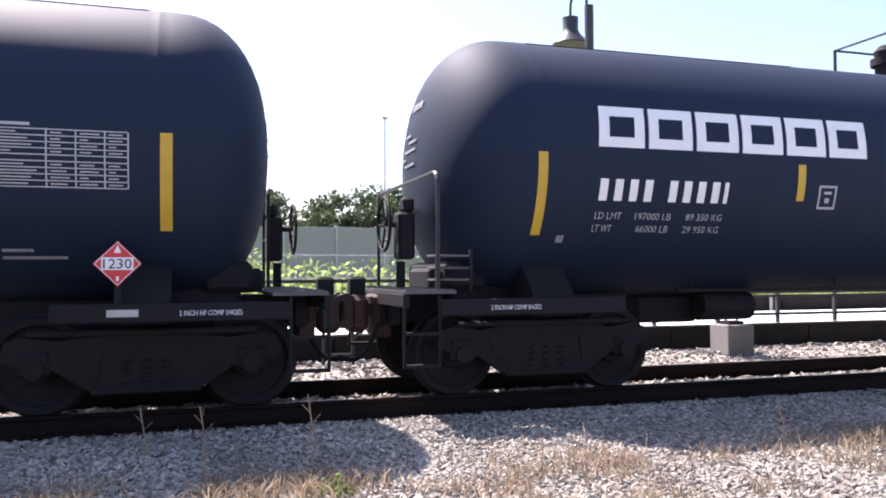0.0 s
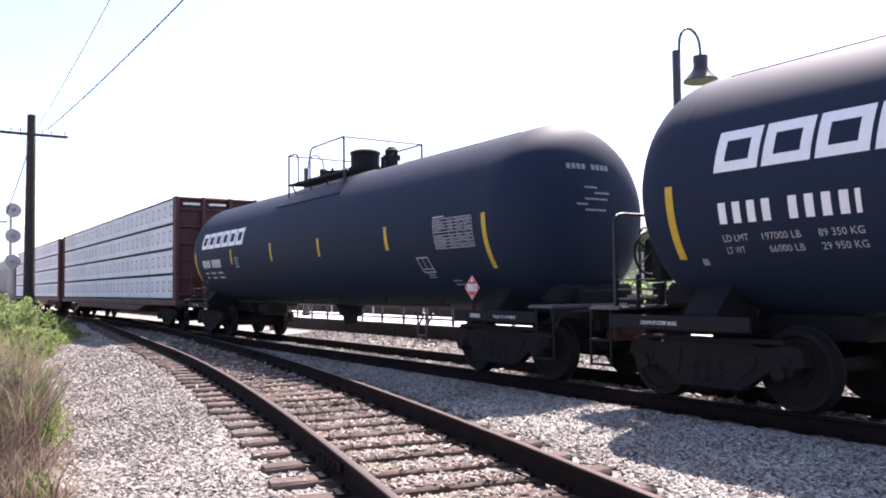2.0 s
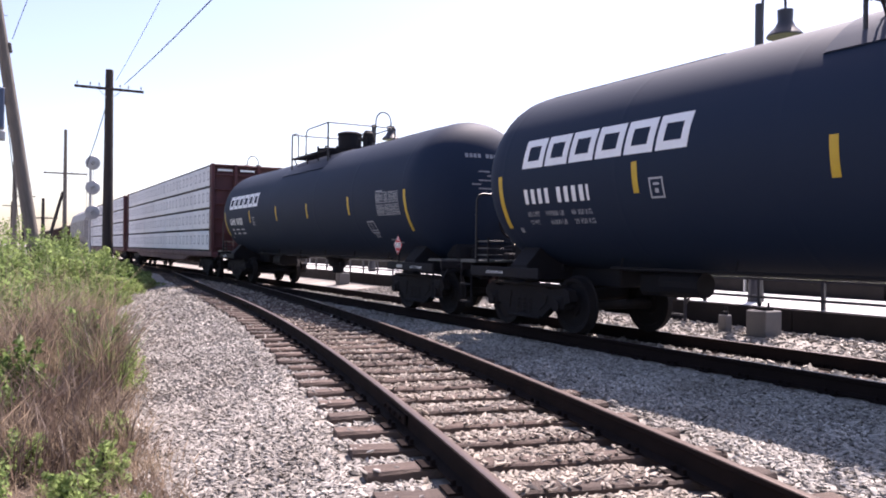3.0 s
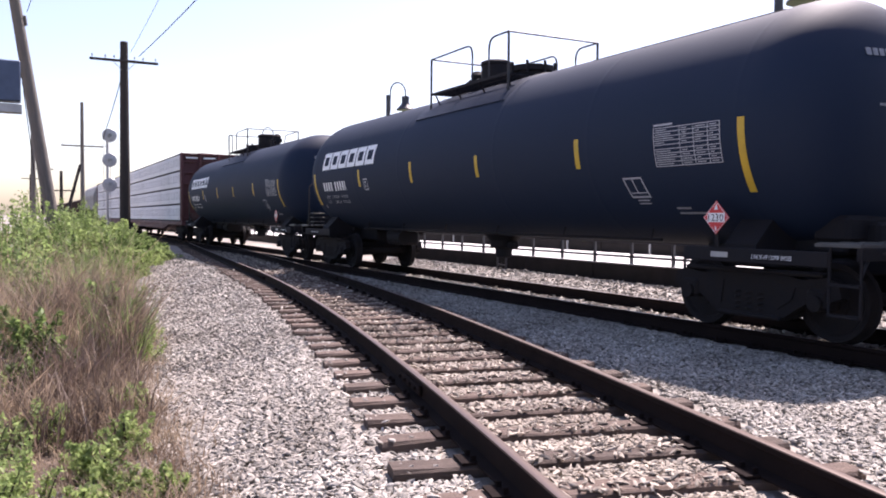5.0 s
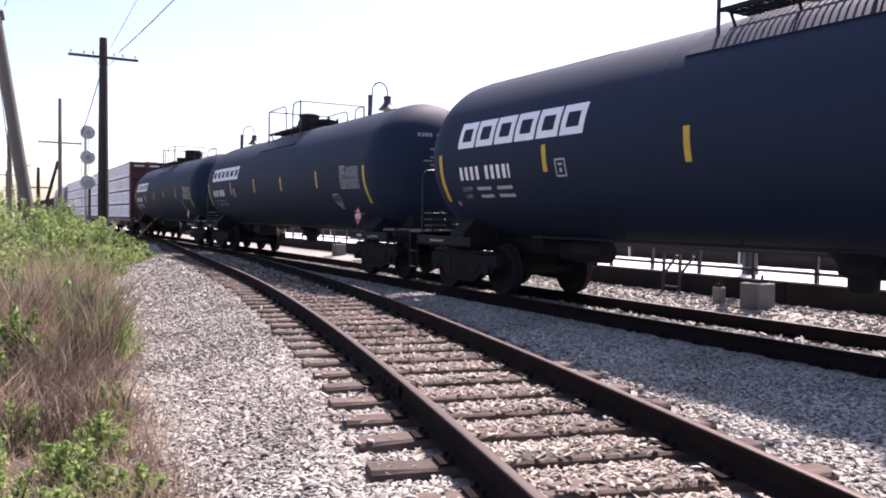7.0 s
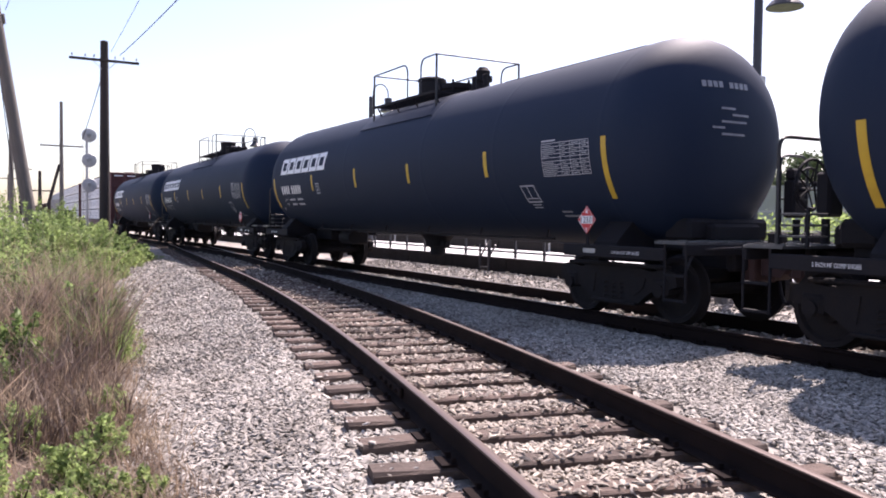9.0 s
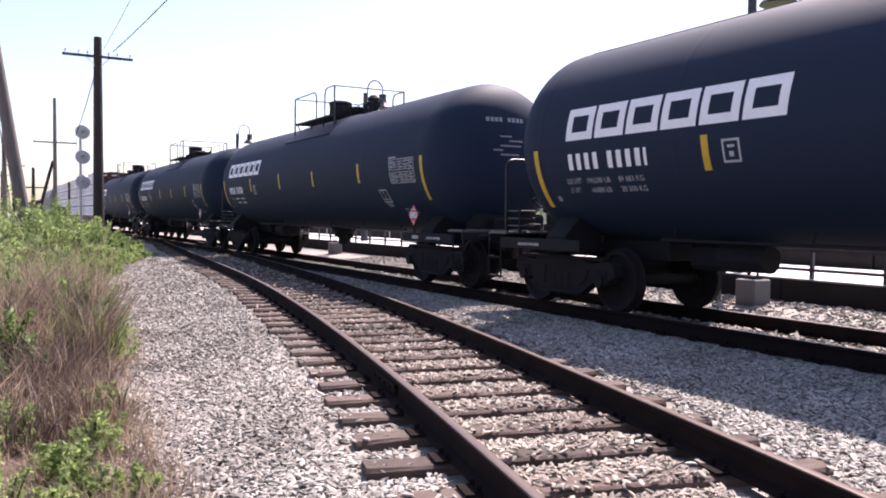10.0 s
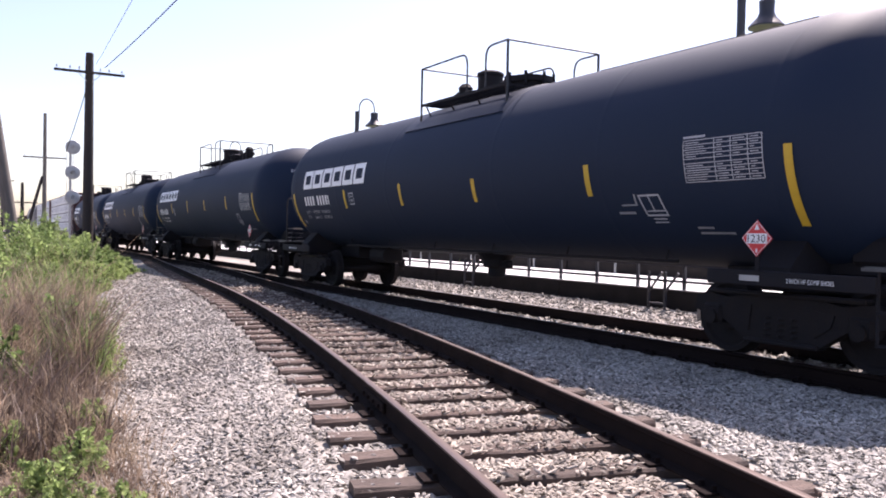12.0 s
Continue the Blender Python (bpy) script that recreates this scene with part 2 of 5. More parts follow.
def wrapped_text(bm, text, u, z, high, width):
    V, F = letters(text)
    sx = width / V[:, 0].max()
    vs = [bm.verts.new(on_tank(u + sx * v[0], z + high * v[1], 0.005)) for v in V]
    for f in F:
        try:
            bm.faces.new([vs[i] for i in f])
        except ValueError:
            pass


# ---- wheels and trucks ----
WR = 0.43
bm = bmesh.new()
for s in (-1, 1):
    y = s * 0.755
    prof = [(-0.07, 0.10), (-0.07, 0.16), (-0.03, 0.17), (-0.025, 0.33), (-0.06, 0.36), (-0.065, WR - 0.012), (0.045, WR + 0.004), (0.06, WR + 0.03), (0.075, WR + 0.028), (0.075, 0.36), (0.03, 0.33), (0.025, 0.17), (0.07, 0.16), (0.07, 0.10)]
    lathe(bm, [(y - s * p[0], p[1]) for p in prof], 36, "Y")
lathe(bm, [(-1.02, 0.06), (-1.0, 0.075), (-0.75, 0.10), (-0.3, 0.075), (0.3, 0.075), (0.75, 0.10), (1.0, 0.075), (1.02, 0.06)], 16, "Y")
for s in (-1, 1):
    for i in range(3):
        a = 2 * math.pi * i / 3
        rod(bm, (0.045 * math.cos(a), s * 1.015, 0.045 * math.sin(a)), (0.045 * math.cos(a), s * 1.035, 0.045 * math.sin(a)), 0.012, 6)
WHEELSET = finish("wheelset", bm, GRIME, True)


def side_frame_mesh():
    bm = bmesh.new()
    out = [(-1.16, 0.50), (-1.12, 0.66), (-0.98, 0.70), (-0.70, 0.66), (-0.45, 0.70), (0.45, 0.70), (0.70, 0.66), (0.98, 0.70), (1.12, 0.66), (1.16, 0.50),
           (1.03, 0.45), (0.80, 0.44), (0.66, 0.36), (0.42, 0.20), (-0.42, 0.20), (-0.66, 0.36), (-0.80, 0.44), (-1.03, 0.45)]
    prism(bm, out, -0.07, 0.07)
    for s in (-1, 1):
        box(bm, (s * 0.89, 0, 0.47), (0.26, 0.20, 0.22), 0.03)
        rod(bm, (s * 0.89, -0.14, WR), (s * 0.89, 0.1, WR), 0.085, 14)
        prism(bm, [(s * 0.36, 0.60), (s * 0.62, 0.57), (s * 0.58, 0.44), (s * 0.40, 0.32)], -0.085, -0.07)
    box(bm, (0, -0.02, 0.72), (1.9, 0.16, 0.05), 0.015)
    box(bm, (0, -0.02, 0.22), (0.9, 0.18, 0.05), 0.015)
    return finish("side_frame", bm, GRIME)


def spring_mesh():
    bm = bmesh.new()
    pts = [(0.06 * math.cos(a), -0.02 + 0.06 * math.sin(a), 0.25 + 0.24 * a / (8 * math.pi)) for a in [i * math.pi / 4 for i in range(33)]]
    tube(bm, pts, 0.016, 5)
    return finish("coil_spring", bm, GRIME)


SIDEFRAME, SPRINGS = side_frame_mesh(), spring_mesh()
bm = bmesh.new()
box(bm, (0, 0, 0.56), (0.40, 2.1, 0.22), 0.04)
lathe(bm, [(0.66, 0.20), (0.74, 0.20)], 20, "Z")
for s in (-1, 1):
    box(bm, (s * 0.37, 0, 0.36), (0.08, 1.7, 0.12), 0.02)
BOLSTER = finish("truck_bolster", bm, GRIME)


def truck(car, u):
    for s in (-1, 1):
        shared("side_frame", SIDEFRAME, car, pose(u, s * 1.0, 0, 0, 0, 0 if s < 0 else 180))
        for dx in (-0.16, 0.0, 0.16):
            shared("coil_spring", SPRINGS, car, pose(u + dx, s * 1.0, 0))
        shared("wheelset", WHEELSET, car, pose(u + s * 0.89, 0, WR), "steel wheelset with worn treads")
    shared("truck_bolster", BOLSTER, car, pose(u, 0, 0))


def coupler_mesh():
    """Knuckle coupler that reaches towards +x from the striker."""
    bm = bmesh.new()
    box(bm, (-0.30, 0, 0.83), (0.60, 0.16, 0.15), 0.02)
    prism(bm, [(-0.02, 0.66), (0.10, 0.64), (0.16, 0.70), (0.16, 0.98), (0.08, 1.02), (-0.06, 0.98)], -0.20, -0.04)
    box(bm, (0.08, 0.13, 0.83), (0.14, 0.14, 0.28), 0.04)
    box(bm, (-0.10, 0, 0.80), (0.24, 0.40, 0.40), 0.06)
    box(bm, (-0.36, 0, 0.78), (0.20, 0.50, 0.46), 0.04)
    rod(bm, (0.03, 0.12, 0.66), (0.03, 0.12, 1.02), 0.03, 10)
    return finish("coupler", bm, RED_IRON)


COUPLER = coupler_mesh()


def ends(car, half, deck=1.03):
    """Striker, coupler, hose and uncoupling lever at both ends of a car."""
    for s in (-1, 1):
        turn = 0 if s > 0 else 180
        shared("coupler", COUPLER, car, pose(s * (half - 0.05), 0, 0, 0, 0, turn), "rust-red knuckle coupler")
        bm = bmesh.new()
        x = s * (half - 0.45)
        pts = [Vector((x, 0.25 * s, 0.72))] + bend((x + s * 0.12, 0.25 * s, 0.66), (x + s * 0.24, 0.2 * s, 0.20), (x + s * 0.47, 0.02 * s, 0.34), 8)
        tube(bm, pts, 0.025, 7)
        part("air_hose", bm, BLACK, car)
        bm = bmesh.new()
        tube(bm, [(s * (half - 0.25), 0.0, 1.0), (s * (half - 0.27), -0.5 * s, 0.99), (s * (half - 0.38), -1.15 * s, 0.97), (s * (half - 0.38), -1.3 * s, 0.72)], 0.016)
        part("uncoupling_lever", bm, HAND, car)
        bm = bmesh.new()
        box(bm, (s * (half - 0.17), 0.02, 1.08), (0.17, 0.20, 0.22), 0.025)
        rod(bm, (s * (half - 0.17), -0.14, 1.02), (s * (half - 0.17), 0.16, 1.02), 0.025, 8)
        part("lock_lifter", bm, BLACK, car)


# ---- tank car ----
HEAD = 0.88          # depth of the tank's domed head
TEND = 8.03           # half length of the tank


def tank_car():
    car = empty("tank_car", pose(0, 0, 0), "black railway tank car with white lettering and yellow reflector stripes", "tank car", "tank cars of the train")
    bm = bmesh.new()
    prof = []
    for s in (-1, 1):
        head = []
        for i in range(13):
            a = math.pi / 2 * i / 12
            head.append((s * (TEND - HEAD + HEAD * math.cos(a) ** 0.9), max(0.02, RAD * math.sin(a) ** 0.82)))
        prof += head if s < 0 else head[::-1]
    body = []
    seams = [-7.0, -4.4, -1.9, 1.9, 4.4, 7.0]
    for u in seams:
        body += [(u - 0.09, RAD), (u - 0.03, RAD), (u - 0.008, RAD + 0.0025), (u + 0.008, RAD + 0.0025), (u + 0.03, RAD), (u + 0.09, RAD)]
    n = len(prof) // 2
    lathe(bm, prof[:n] + [p for p in body if abs(p[0]) < TEND - HEAD - 0.01] + prof[n:], 72, "X")
    bmesh.ops.translate(bm, verts=bm.verts[:], vec=(0, 0, AXIS))
    part("tank", bm, TANK, car, "black painted tank shell with weld seams", True)
    # saddles, stub sills and end decks
    for s in (-1, 1):
        bm = bmesh.new()
        out = [(-1.2, 0.80), (1.2, 0.80), (1.2, 1.02)]
        arc = [(1.36 * math.sin(a), AXIS - 1.425 * math.cos(a)) for a in [radians(d) for d in range(42, -43, -12)]]
        vs = []
        for x in (-0.22, 0.22):
            vs.append([bm.verts.new((s * 6.9 + x, y, z)) for y, z in out + arc + [(-1.2, 1.02)]])
        bm.faces.new(vs[0])
        bm.faces.new(vs[1])
        for i in range(len(vs[0])):
            j = (i + 1) % len(vs[0])
            bm.faces.new((vs[0][i], vs[0][j], vs[1][j], vs[1][i]))
        part("tank_saddle", bm, BLACK, car)
        bm = bmesh.new()
        box(bm, (s * 7.0, 0, 0.86), (2.9, 0.62, 0.30), 0.02)
        box(bm, (s * 8.33, 0, 0.86), (0.14, 0.9, 0.34), 0.03)
        part("stub_sill", bm, BLACK, car)
        bm = bmesh.new()
        box(bm, (s * 7.2, 0, 1.06), (1.1, 1.1, 0.28), 0.04)
        part("draft_box", bm, BLACK, car)
        for q in (-1, 1):
            bm = bmesh.new()
            box(bm, (s * 7.15, q * 1.33, 0.90), (1.95, 0.05, 0.16), 0.01)
            part("side_sill", bm, BLACK, car)
        # Platform grating in a grey lightened to show sun on its top.
        bm = bmesh.new()
        box(bm, (s * 8.22, 0, 1.045), (0.5, 2.7, 0.03))
        for i in range(9):
            box(bm, (s * 8.22, -1.3 + 0.325 * i, 1.065), (0.48, 0.03, 0.02))
        part("end_platform", bm, GRATE, car, "steel end platform with grating, sunlight put into its paler grey")
        bm = bmesh.new()
        box(bm, (s * 8.45, 0, 0.965), (0.05, 2.7, 0.13), 0.01)
        part("end_sill", bm, BLACK, car)
        bm = bmesh.new()
        xr = s * 8.12
        y0 = -1.25 if s < 0 else 0.7
        tube(bm, [(xr, y0, 1.05), (xr, y0, 2.05)] + bend((xr, y0, 2.05), (xr, y0, 2.2), (xr, y0 + 0.15, 2.2)) + [(xr, 1.10, 2.2)]
             + bend((xr, 1.10, 2.2), (xr, 1.25, 2.2), (xr, 1.25, 2.05)) + [(xr, 1.25, 1.05)], 0.021)
        tube(bm, [(xr, 0.7, 1.62), (xr, 1.25, 1.62)], 0.014)
        part("end_handrail", bm, HAND, car)
        for q in (-1, 1):
            bm = bmesh.new()
            for z in (0.36, 0.66):
                box(bm, (s * 8.30, q * 1.33, z), (0.34, 0.06, 0.03))
            for x in (8.13, 8.47):
                rod(bm, (s * x, q * 1.33, 0.34), (s * x, q * 1.33, 1.03), 0.016, 6)
            part("side_step", bm, BLACK, car)
        bm = bmesh.new()
        box(bm, (s * 7.62, 0.1, 1.20), (0.46, 1.5, 0.30), 0.05)
        box(bm, (s * 7.80, 0.1 * s, 1.16), (0.36, 0.9, 0.24), 0.04)
        part("draft_housing", bm, BLACK, car)
        for i in range(3 if s < 0 else 0):
            bm = bmesh.new()
            box(bm, (s * 7.95, -1.08, 1.16 + 0.115 * i), (0.38, 0.30, 0.022), 0.004)
            part("end_tread", bm, GRATE, car, "steel step tread in the platform's sun-paled grey")
        for x in (7.78, 8.12) if s < 0 else ():
            bm = bmesh.new()
            box(bm, (s * x, -1.22, 1.25), (0.03, 0.03, 0.40))
            part("tread_bracket", bm, BLACK, car)
        bm = bmesh.new()
        y = 0.9 if s > 0 else -0.3
        rod(bm, (s * 8.24, y, 1.05), (s * 8.24, y, 1.35), 0.05, 10)
        box(bm, (s * 8.20, y, 1.62), (0.18, 0.26, 0.5), 0.03)
        box(bm, (s * 8.17, y, 1.95), (0.12, 0.2, 0.16), 0.03)
        part("brake_housing", bm, BLACK, car)
        bm = bmesh.new()
        ring = [(s * 8.42, y + 0.28 * math.cos(a), 1.74 + 0.28 * math.sin(a)) for a in [i * math.pi / 10 for i in range(21)]]
        tube(bm, ring, 0.018, 6)
        for i in range(5):
            a = 2 * math.pi * i / 5
            rod(bm, (s * 8.40, y, 1.74), (s * 8.42, y + 0.28 * math.cos(a), 1.74 + 0.28 * math.sin(a)), 0.012, 6)
        rod(bm, (s * 8.25, y, 1.74), (s * 8.42, y, 1.74), 0.03, 8)
        part("brake_wheel", bm, BLACK, car)
        truck(car, s * 6.92)
    ends(car, CAR / 2)
    # bottom fittings
    bm = bmesh.new()
    lathe(bm, [(0.52, 0.10), (0.55, 0.16), (0.70, 0.17), (0.74, 0.26), (0.86, 0.28), (0.98, 0.38)], 20, "Z")
    box(bm, (0.28, 0, 0.78), (0.3, 0.16, 0.14), 0.03)
    part("bottom_outlet", bm, BLACK, car)
    for s in (-1, 1):
        bm = bmesh.new()
        y = s * 0.78
        pts = [(-5.2, y, 1.02), (5.2, y, 1.02)]
        tube(bm, pts, 0.022, 6)
        for i in range(6):
            x = -5 + 2 * i
            rod(bm, (x, y, 1.02), (x, y * 0.9, 1.30), 0.014, 5)
        part("brake_pipe", bm, BLACK, car)
    bm = bmesh.new()
    box(bm, (-4.9, 0.1, 0.80), (0.9, 0.5, 0.36), 0.06)
    rod(bm, (-4.6, -0.3, 0.82), (-3.9, -0.3, 0.82), 0.17, 14)
    part("brake_reservoir", bm, BLACK, car)
    # a dent line of weld brackets on the crown
    for s in (-1, 1):
        bm = bmesh.new()
        tube(bm, [(s * 3.4, -0.55, AXIS + 1.330), (s * 6.9, -0.55, AXIS + 1.330)], 0.006, 5)
        part("crown_cable", bm, BLACK, car)
    return car


def tank_top(car, dome, valve, hatch, gaps, fat):
    """The walkway, its rails and the fittings on top of one tank."""
    top = AXIS + RAD
    bm = bmesh.new()     # curved pad under the fittings
    arc = [radians(d) for d in range(-52, 53, 8)]
    rings = [[bm.verts.new((u, (RAD + 0.022) * math.sin(q), AXIS + (RAD + 0.022) * math.cos(q))) for q in arc] for u in (-1.6, 1.75)]
    low = [[bm.verts.new((u, (RAD - 0.01) * math.sin(q), AXIS + (RAD - 0.01) * math.cos(q))) for q in arc] for u in (-1.65, 1.80)]
    for i in range(len(arc) - 1):
        bm.faces.new((rings[0][i], rings[0][i + 1], rings[1][i + 1], rings[1][i]))
        for e in (0, 1):
            bm.faces.new((rings[e][i], rings[e][i + 1], low[e][i + 1], low[e][i]))
    for i in (0, -1):
        bm.faces.new((rings[0][i], rings[1][i], low[1][i], low[0][i]))
    part("tank_pad", bm, TANK, car, "", True)
    for s in (-1, 1):
        bm = bmesh.new()
        for i in range(32):
            box(bm, (-1.25 + 0.0903 * i, s * 0.66, top - 0.05), (0.022, 0.60, 0.025))
        for i in range(4):
            box(bm, (0.15, s * (0.40 + 0.17 * i), top - 0.055), (2.85, 0.016, 0.025))
        for i in range(4):
            rod(bm, (-1.15 + 0.88 * i, s * 0.93, top - 0.07), (-1.15 + 0.88 * i, s * 0.80, top - 0.30), 0.018, 6)
        box(bm, (0.15, s * 0.96, top - 0.05), (2.9, 0.02, 0.05))
        part("walkway", bm, BLACK, car, "black steel walkway grating beside the fittings")
    zt = 4.475
    left, right = -1.3, 1.6
    for s in (-1, 1):
        y = s * 0.95
        for post, gap, d in ((left, gaps[0], 1), (right, gaps[1], -1)):
            bm = bmesh.new()
            tube(bm, [(post, y, top - 0.36), (post, y, zt)], 0.024)
            tube(bm, [(post, y, zt), (post, 0, zt)], 0.016)
            tube(bm, [(post, y, zt), (gap - d * 0.2, y, zt)] + bend((gap - d * 0.2, y, zt), (gap, y, zt), (gap, y, zt - 0.22)) + [(gap, y, top - 0.06)], 0.018)
            part("walkway_rail", bm, HAND, car)
    bm = bmesh.new()
    lathe(bm, [(u, r * fat) for u, r in [(top - 0.12, 0.44), (top + 0.10, 0.44), (top + 0.10, 0.49), (top + 0.17, 0.49), (top + 0.17, 0.41), (top + 0.46, 0.41), (top + 0.48, 0.44), (top + 0.53, 0.43), (top + 0.57, 0.3), (top + 0.58, 0.04)]], 28, "Z")
    bmesh.ops.translate(bm, verts=bm.verts[:], vec=(dome, 0, 0))
    part("fittings_dome", bm, BLACK, car, "black bolted fittings housing", True)
    bm = bmesh.new()
    lathe(bm, [(top - 0.10, 0.15), (top + 0.22, 0.13), (top + 0.22, 0.19), (top + 0.32, 0.19), (top + 0.33, 0.13), (top + 0.42, 0.15), (top + 0.50, 0.08), (top + 0.51, 0.02)], 16, "Z")
    bmesh.ops.translate(bm, verts=bm.verts[:], vec=(valve, 0.1, 0))
    part("safety_valve", bm, BLACK, car, "", True)
    bm = bmesh.new()
    lathe(bm, [(top - 0.12, 0.36), (top + 0.14, 0.36), (top + 0.14, 0.42), (top + 0.24, 0.42), (top + 0.28, 0.2), (top + 0.30, 0.02)], 24, "Z")
    bmesh.ops.translate(bm, verts=bm.verts[:], vec=(hatch, 0, 0))
    manway = part("manway_hatch", bm, BLACK, car, "", True)
    for i in range(8):
        a = math.pi / 4 * i
        x, y = hatch + 0.42 * math.cos(a), 0.42 * math.sin(a)
        bm = bmesh.new()
        rod(bm, (x, y, top + 0.08), (x, y, top + 0.30), 0.03, 6)
        part("eye_bolt", bm, BLACK, manway)
    for dx in (-0.25, 0.15):
        bm = bmesh.new()
        rod(bm, (valve + 0.5 + dx, -0.25, top - 0.05), (valve + 0.5 + dx, -0.25, top + 0.22), 0.05, 8)
        rod(bm, (valve + 0.42 + dx, -0.25, top + 0.22), (valve + 0.58 + dx, -0.25, top + 0.22), 0.02, 6)
        part("vent_pipe", bm, BLACK, car)


def block_mark(bm, u, z, w, h, bar, lean=0.1):
    """One upright block of the emblem: a heavy squared frame leaning forward."""
    def q(a0, a1, b0, b1):
        patch(bm, u + a0 + lean * b0, u + a1 + lean * b0, z + b0, z + b1, 3, lean)
    q(0, w, h - bar, h)
    q(0, w, 0, bar)
    q(0, bar * 1.1, bar, h - bar)
    q(w - bar * 1.1, w, bar, h - bar)


def markings(car, lines, spare, drop=0.0, step=0.565):
    """White lettering, stripes and the placard on a tank's near side."""
    w = step - 0.05
    aft, fore = (0.14, 0.10) if drop else (0.0, 0.0)     # its marks sit a little further back
    for i in range(6):
        bm = bmesh.new()
        block_mark(bm, -6.50 + fore + step * i, 2.475 - drop * 0.9, w, 0.425, 0.105)
        part("emblem_block", bm, WHITE, car, "heavy white squared emblem block")
    for u in (0, 0.17, 0.34, 0.51, 0.80, 0.97, 1.14, 1.31, 1.46):
        bm = bmesh.new()
        patch(bm, -6.48 + fore + u, -6.39 + fore + u - (0.04 if u == 1.46 else 0), 1.945, 2.16, 3, 0.04)
        part("number_bar", bm, WHITE, car, "white bar of the car number")
    for k, line in enumerate(lines):
        z = 1.765 - 0.125 * k
        for (text, u, wd) in line:
            bm = bmesh.new()
            if text:
                wrapped_text(bm, text, -6.49 + u, z, 0.068, wd)
            else:
                patch(bm, -6.49 + u, -6.49 + u + wd, z + 0.01, z + 0.06, 1)
            part("load_lettering", bm, TABLE, car, "small white load lettering")
    for u, z0, z1 in ((-7.10, 1.60, 2.40), (-4.04, 1.99, 2.38), (-1.28, 1.99, 2.40), (1.34, 1.99, 2.36), (4.16, 1.99, 2.40), (7.08, 1.60, 2.41)):
        bm = bmesh.new()
        u += aft if u > 5 else fore if -5 < u < -3 else 0
        patch(bm, u - 0.05, u + 0.05, z0 - drop, z1 - drop, 8)
        part("reflector_stripe", bm, YELLOW, car, "yellow reflective stripe")
    bm = bmesh.new()     # small square notice
    for a in ((-3.80, -3.56, 2.14, 2.165), (-3.80, -3.56, 1.91, 1.935), (-3.80, -3.775, 1.935, 2.14), (-3.585, -3.56, 1.935, 2.14), (-3.73, -3.63, 2.07, 2.10), (-3.71, -3.65, 1.975, 2.03)):
        patch(bm, a[0] + fore, a[1] + fore, a[2], a[3], 2)
    part("notice_square", bm, TABLE, car, "small white outlined square notice")
    bm = bmesh.new()     # table of test data
    u0, u1, z0, z1 = 5.72 + aft, 6.78 + aft, 1.94, 2.40
    rows = 9
    for i in range(rows + 1):
        z = z0 + (z1 - z0) * i / rows
        patch(bm, u0, u1, z - 0.005, z + 0.005, 1)
    for u in (u0, u0 + 0.44, u0 + 0.66, u0 + 0.88, u1):
        patch(bm, u - 0.006, u + 0.006, z0, z1, 6)
    rnd = random.Random(5)
    for i in range(rows):
        if i == 4:
            continue
        z = z0 + (z1 - z0) * (i + 0.3) / rows
        for a, b in ((0.03, 0.40), (0.47, 0.63), (0.69, 0.85), (0.91, 1.03)):
            patch(bm, u0 + a, u0 + a + (b - a) * rnd.uniform(0.4, 0.95), z + 0.004, z + 0.015, 1, 0, 0.003)
    patch(bm, u0, u0 + 0.32, z1 + 0.025, z1 + 0.05, 1)
    part("data_table", bm, TABLE, car, "white ruled table of test data")
    bm = bmesh.new()     # tilted notice frame
    u0, u1, z0, z1 = 5.08, 5.44, 1.57, 1.83
    k = -0.22
    for a in ((u0, u1, z1 - 0.022, z1), (u0, u1, z0, z0 + 0.022), (u0, u0 + 0.025, z0, z1), (u1 - 0.025, u1, z0, z1), (u0 + 0.16, u0 + 0.18, z0 + 0.06, z1), (u0 + 0.04, u1 - 0.03, z0 + 0.055, z0 + 0.07)):
        d = k * (a[2] - z0)
        patch(bm, a[0] + d, a[1] + d, a[2], a[3], 4, k)
    for z in (1.53, 1.49):
        patch(bm, 5.16, 5.38, z, z + 0.015, 1)
    part("notice_frame", bm, TABLE, car, "white outlined notice with fine print below")
    if spare:
        bm = bmesh.new()
        patch(bm, 4.70, 4.95, 1.70, 1.72, 1)
        patch(bm, 4.95, 4.98, 1.70, 1.84, 2)
        patch(bm, 4.60, 4.90, 1.60, 1.63, 1)
        part("worn_notice", bm, WORN, car, "worn white notice")
    for line in ((5.78, 6.02, 1.42, 1.445), (5.78, 6.28, 1.36, 1.385), (-6.86, -6.78, 1.53, 1.60)):
        bm = bmesh.new()
        patch(bm, *line, 1)
        part("small_print", bm, WORN, car, "faded small white print")
    # the diamond placard
    pc = Vector((6.70 + aft, -1.37, 1.315))
    holder = new("hazard_placard")
    holder.parent = car
    holder.matrix_basis = Matrix.Translation(pc)
    tagged(holder, "red diamond hazard placard with the number 1230")
    bm = bmesh.new()
    prism(bm, [(0, -0.19), (0.19, 0), (0, 0.19), (-0.19, 0)], -0.004, 0.004)
    part("placard_plate", bm, RED, holder)
    bm = bmesh.new()
    box(bm, (0, 0.02, -0.17), (0.05, 0.02, 0.34))
    box(bm, (0, 0.02, 0.0), (0.22, 0.015, 0.22), 0.005)
    part("placard_bracket", bm, BLACK, holder)
    bm = bmesh.new()
    box(bm, (0, -0.006, 0), (0.25, 0.003, 0.105))
    for s in (-1, 1):
        for q in (-1, 1):
            a, b = Vector((0, -0.006, s * 0.178)), Vector((q * 0.178, -0.006, 0))
            rod(bm, a, b, 0.003, 4)
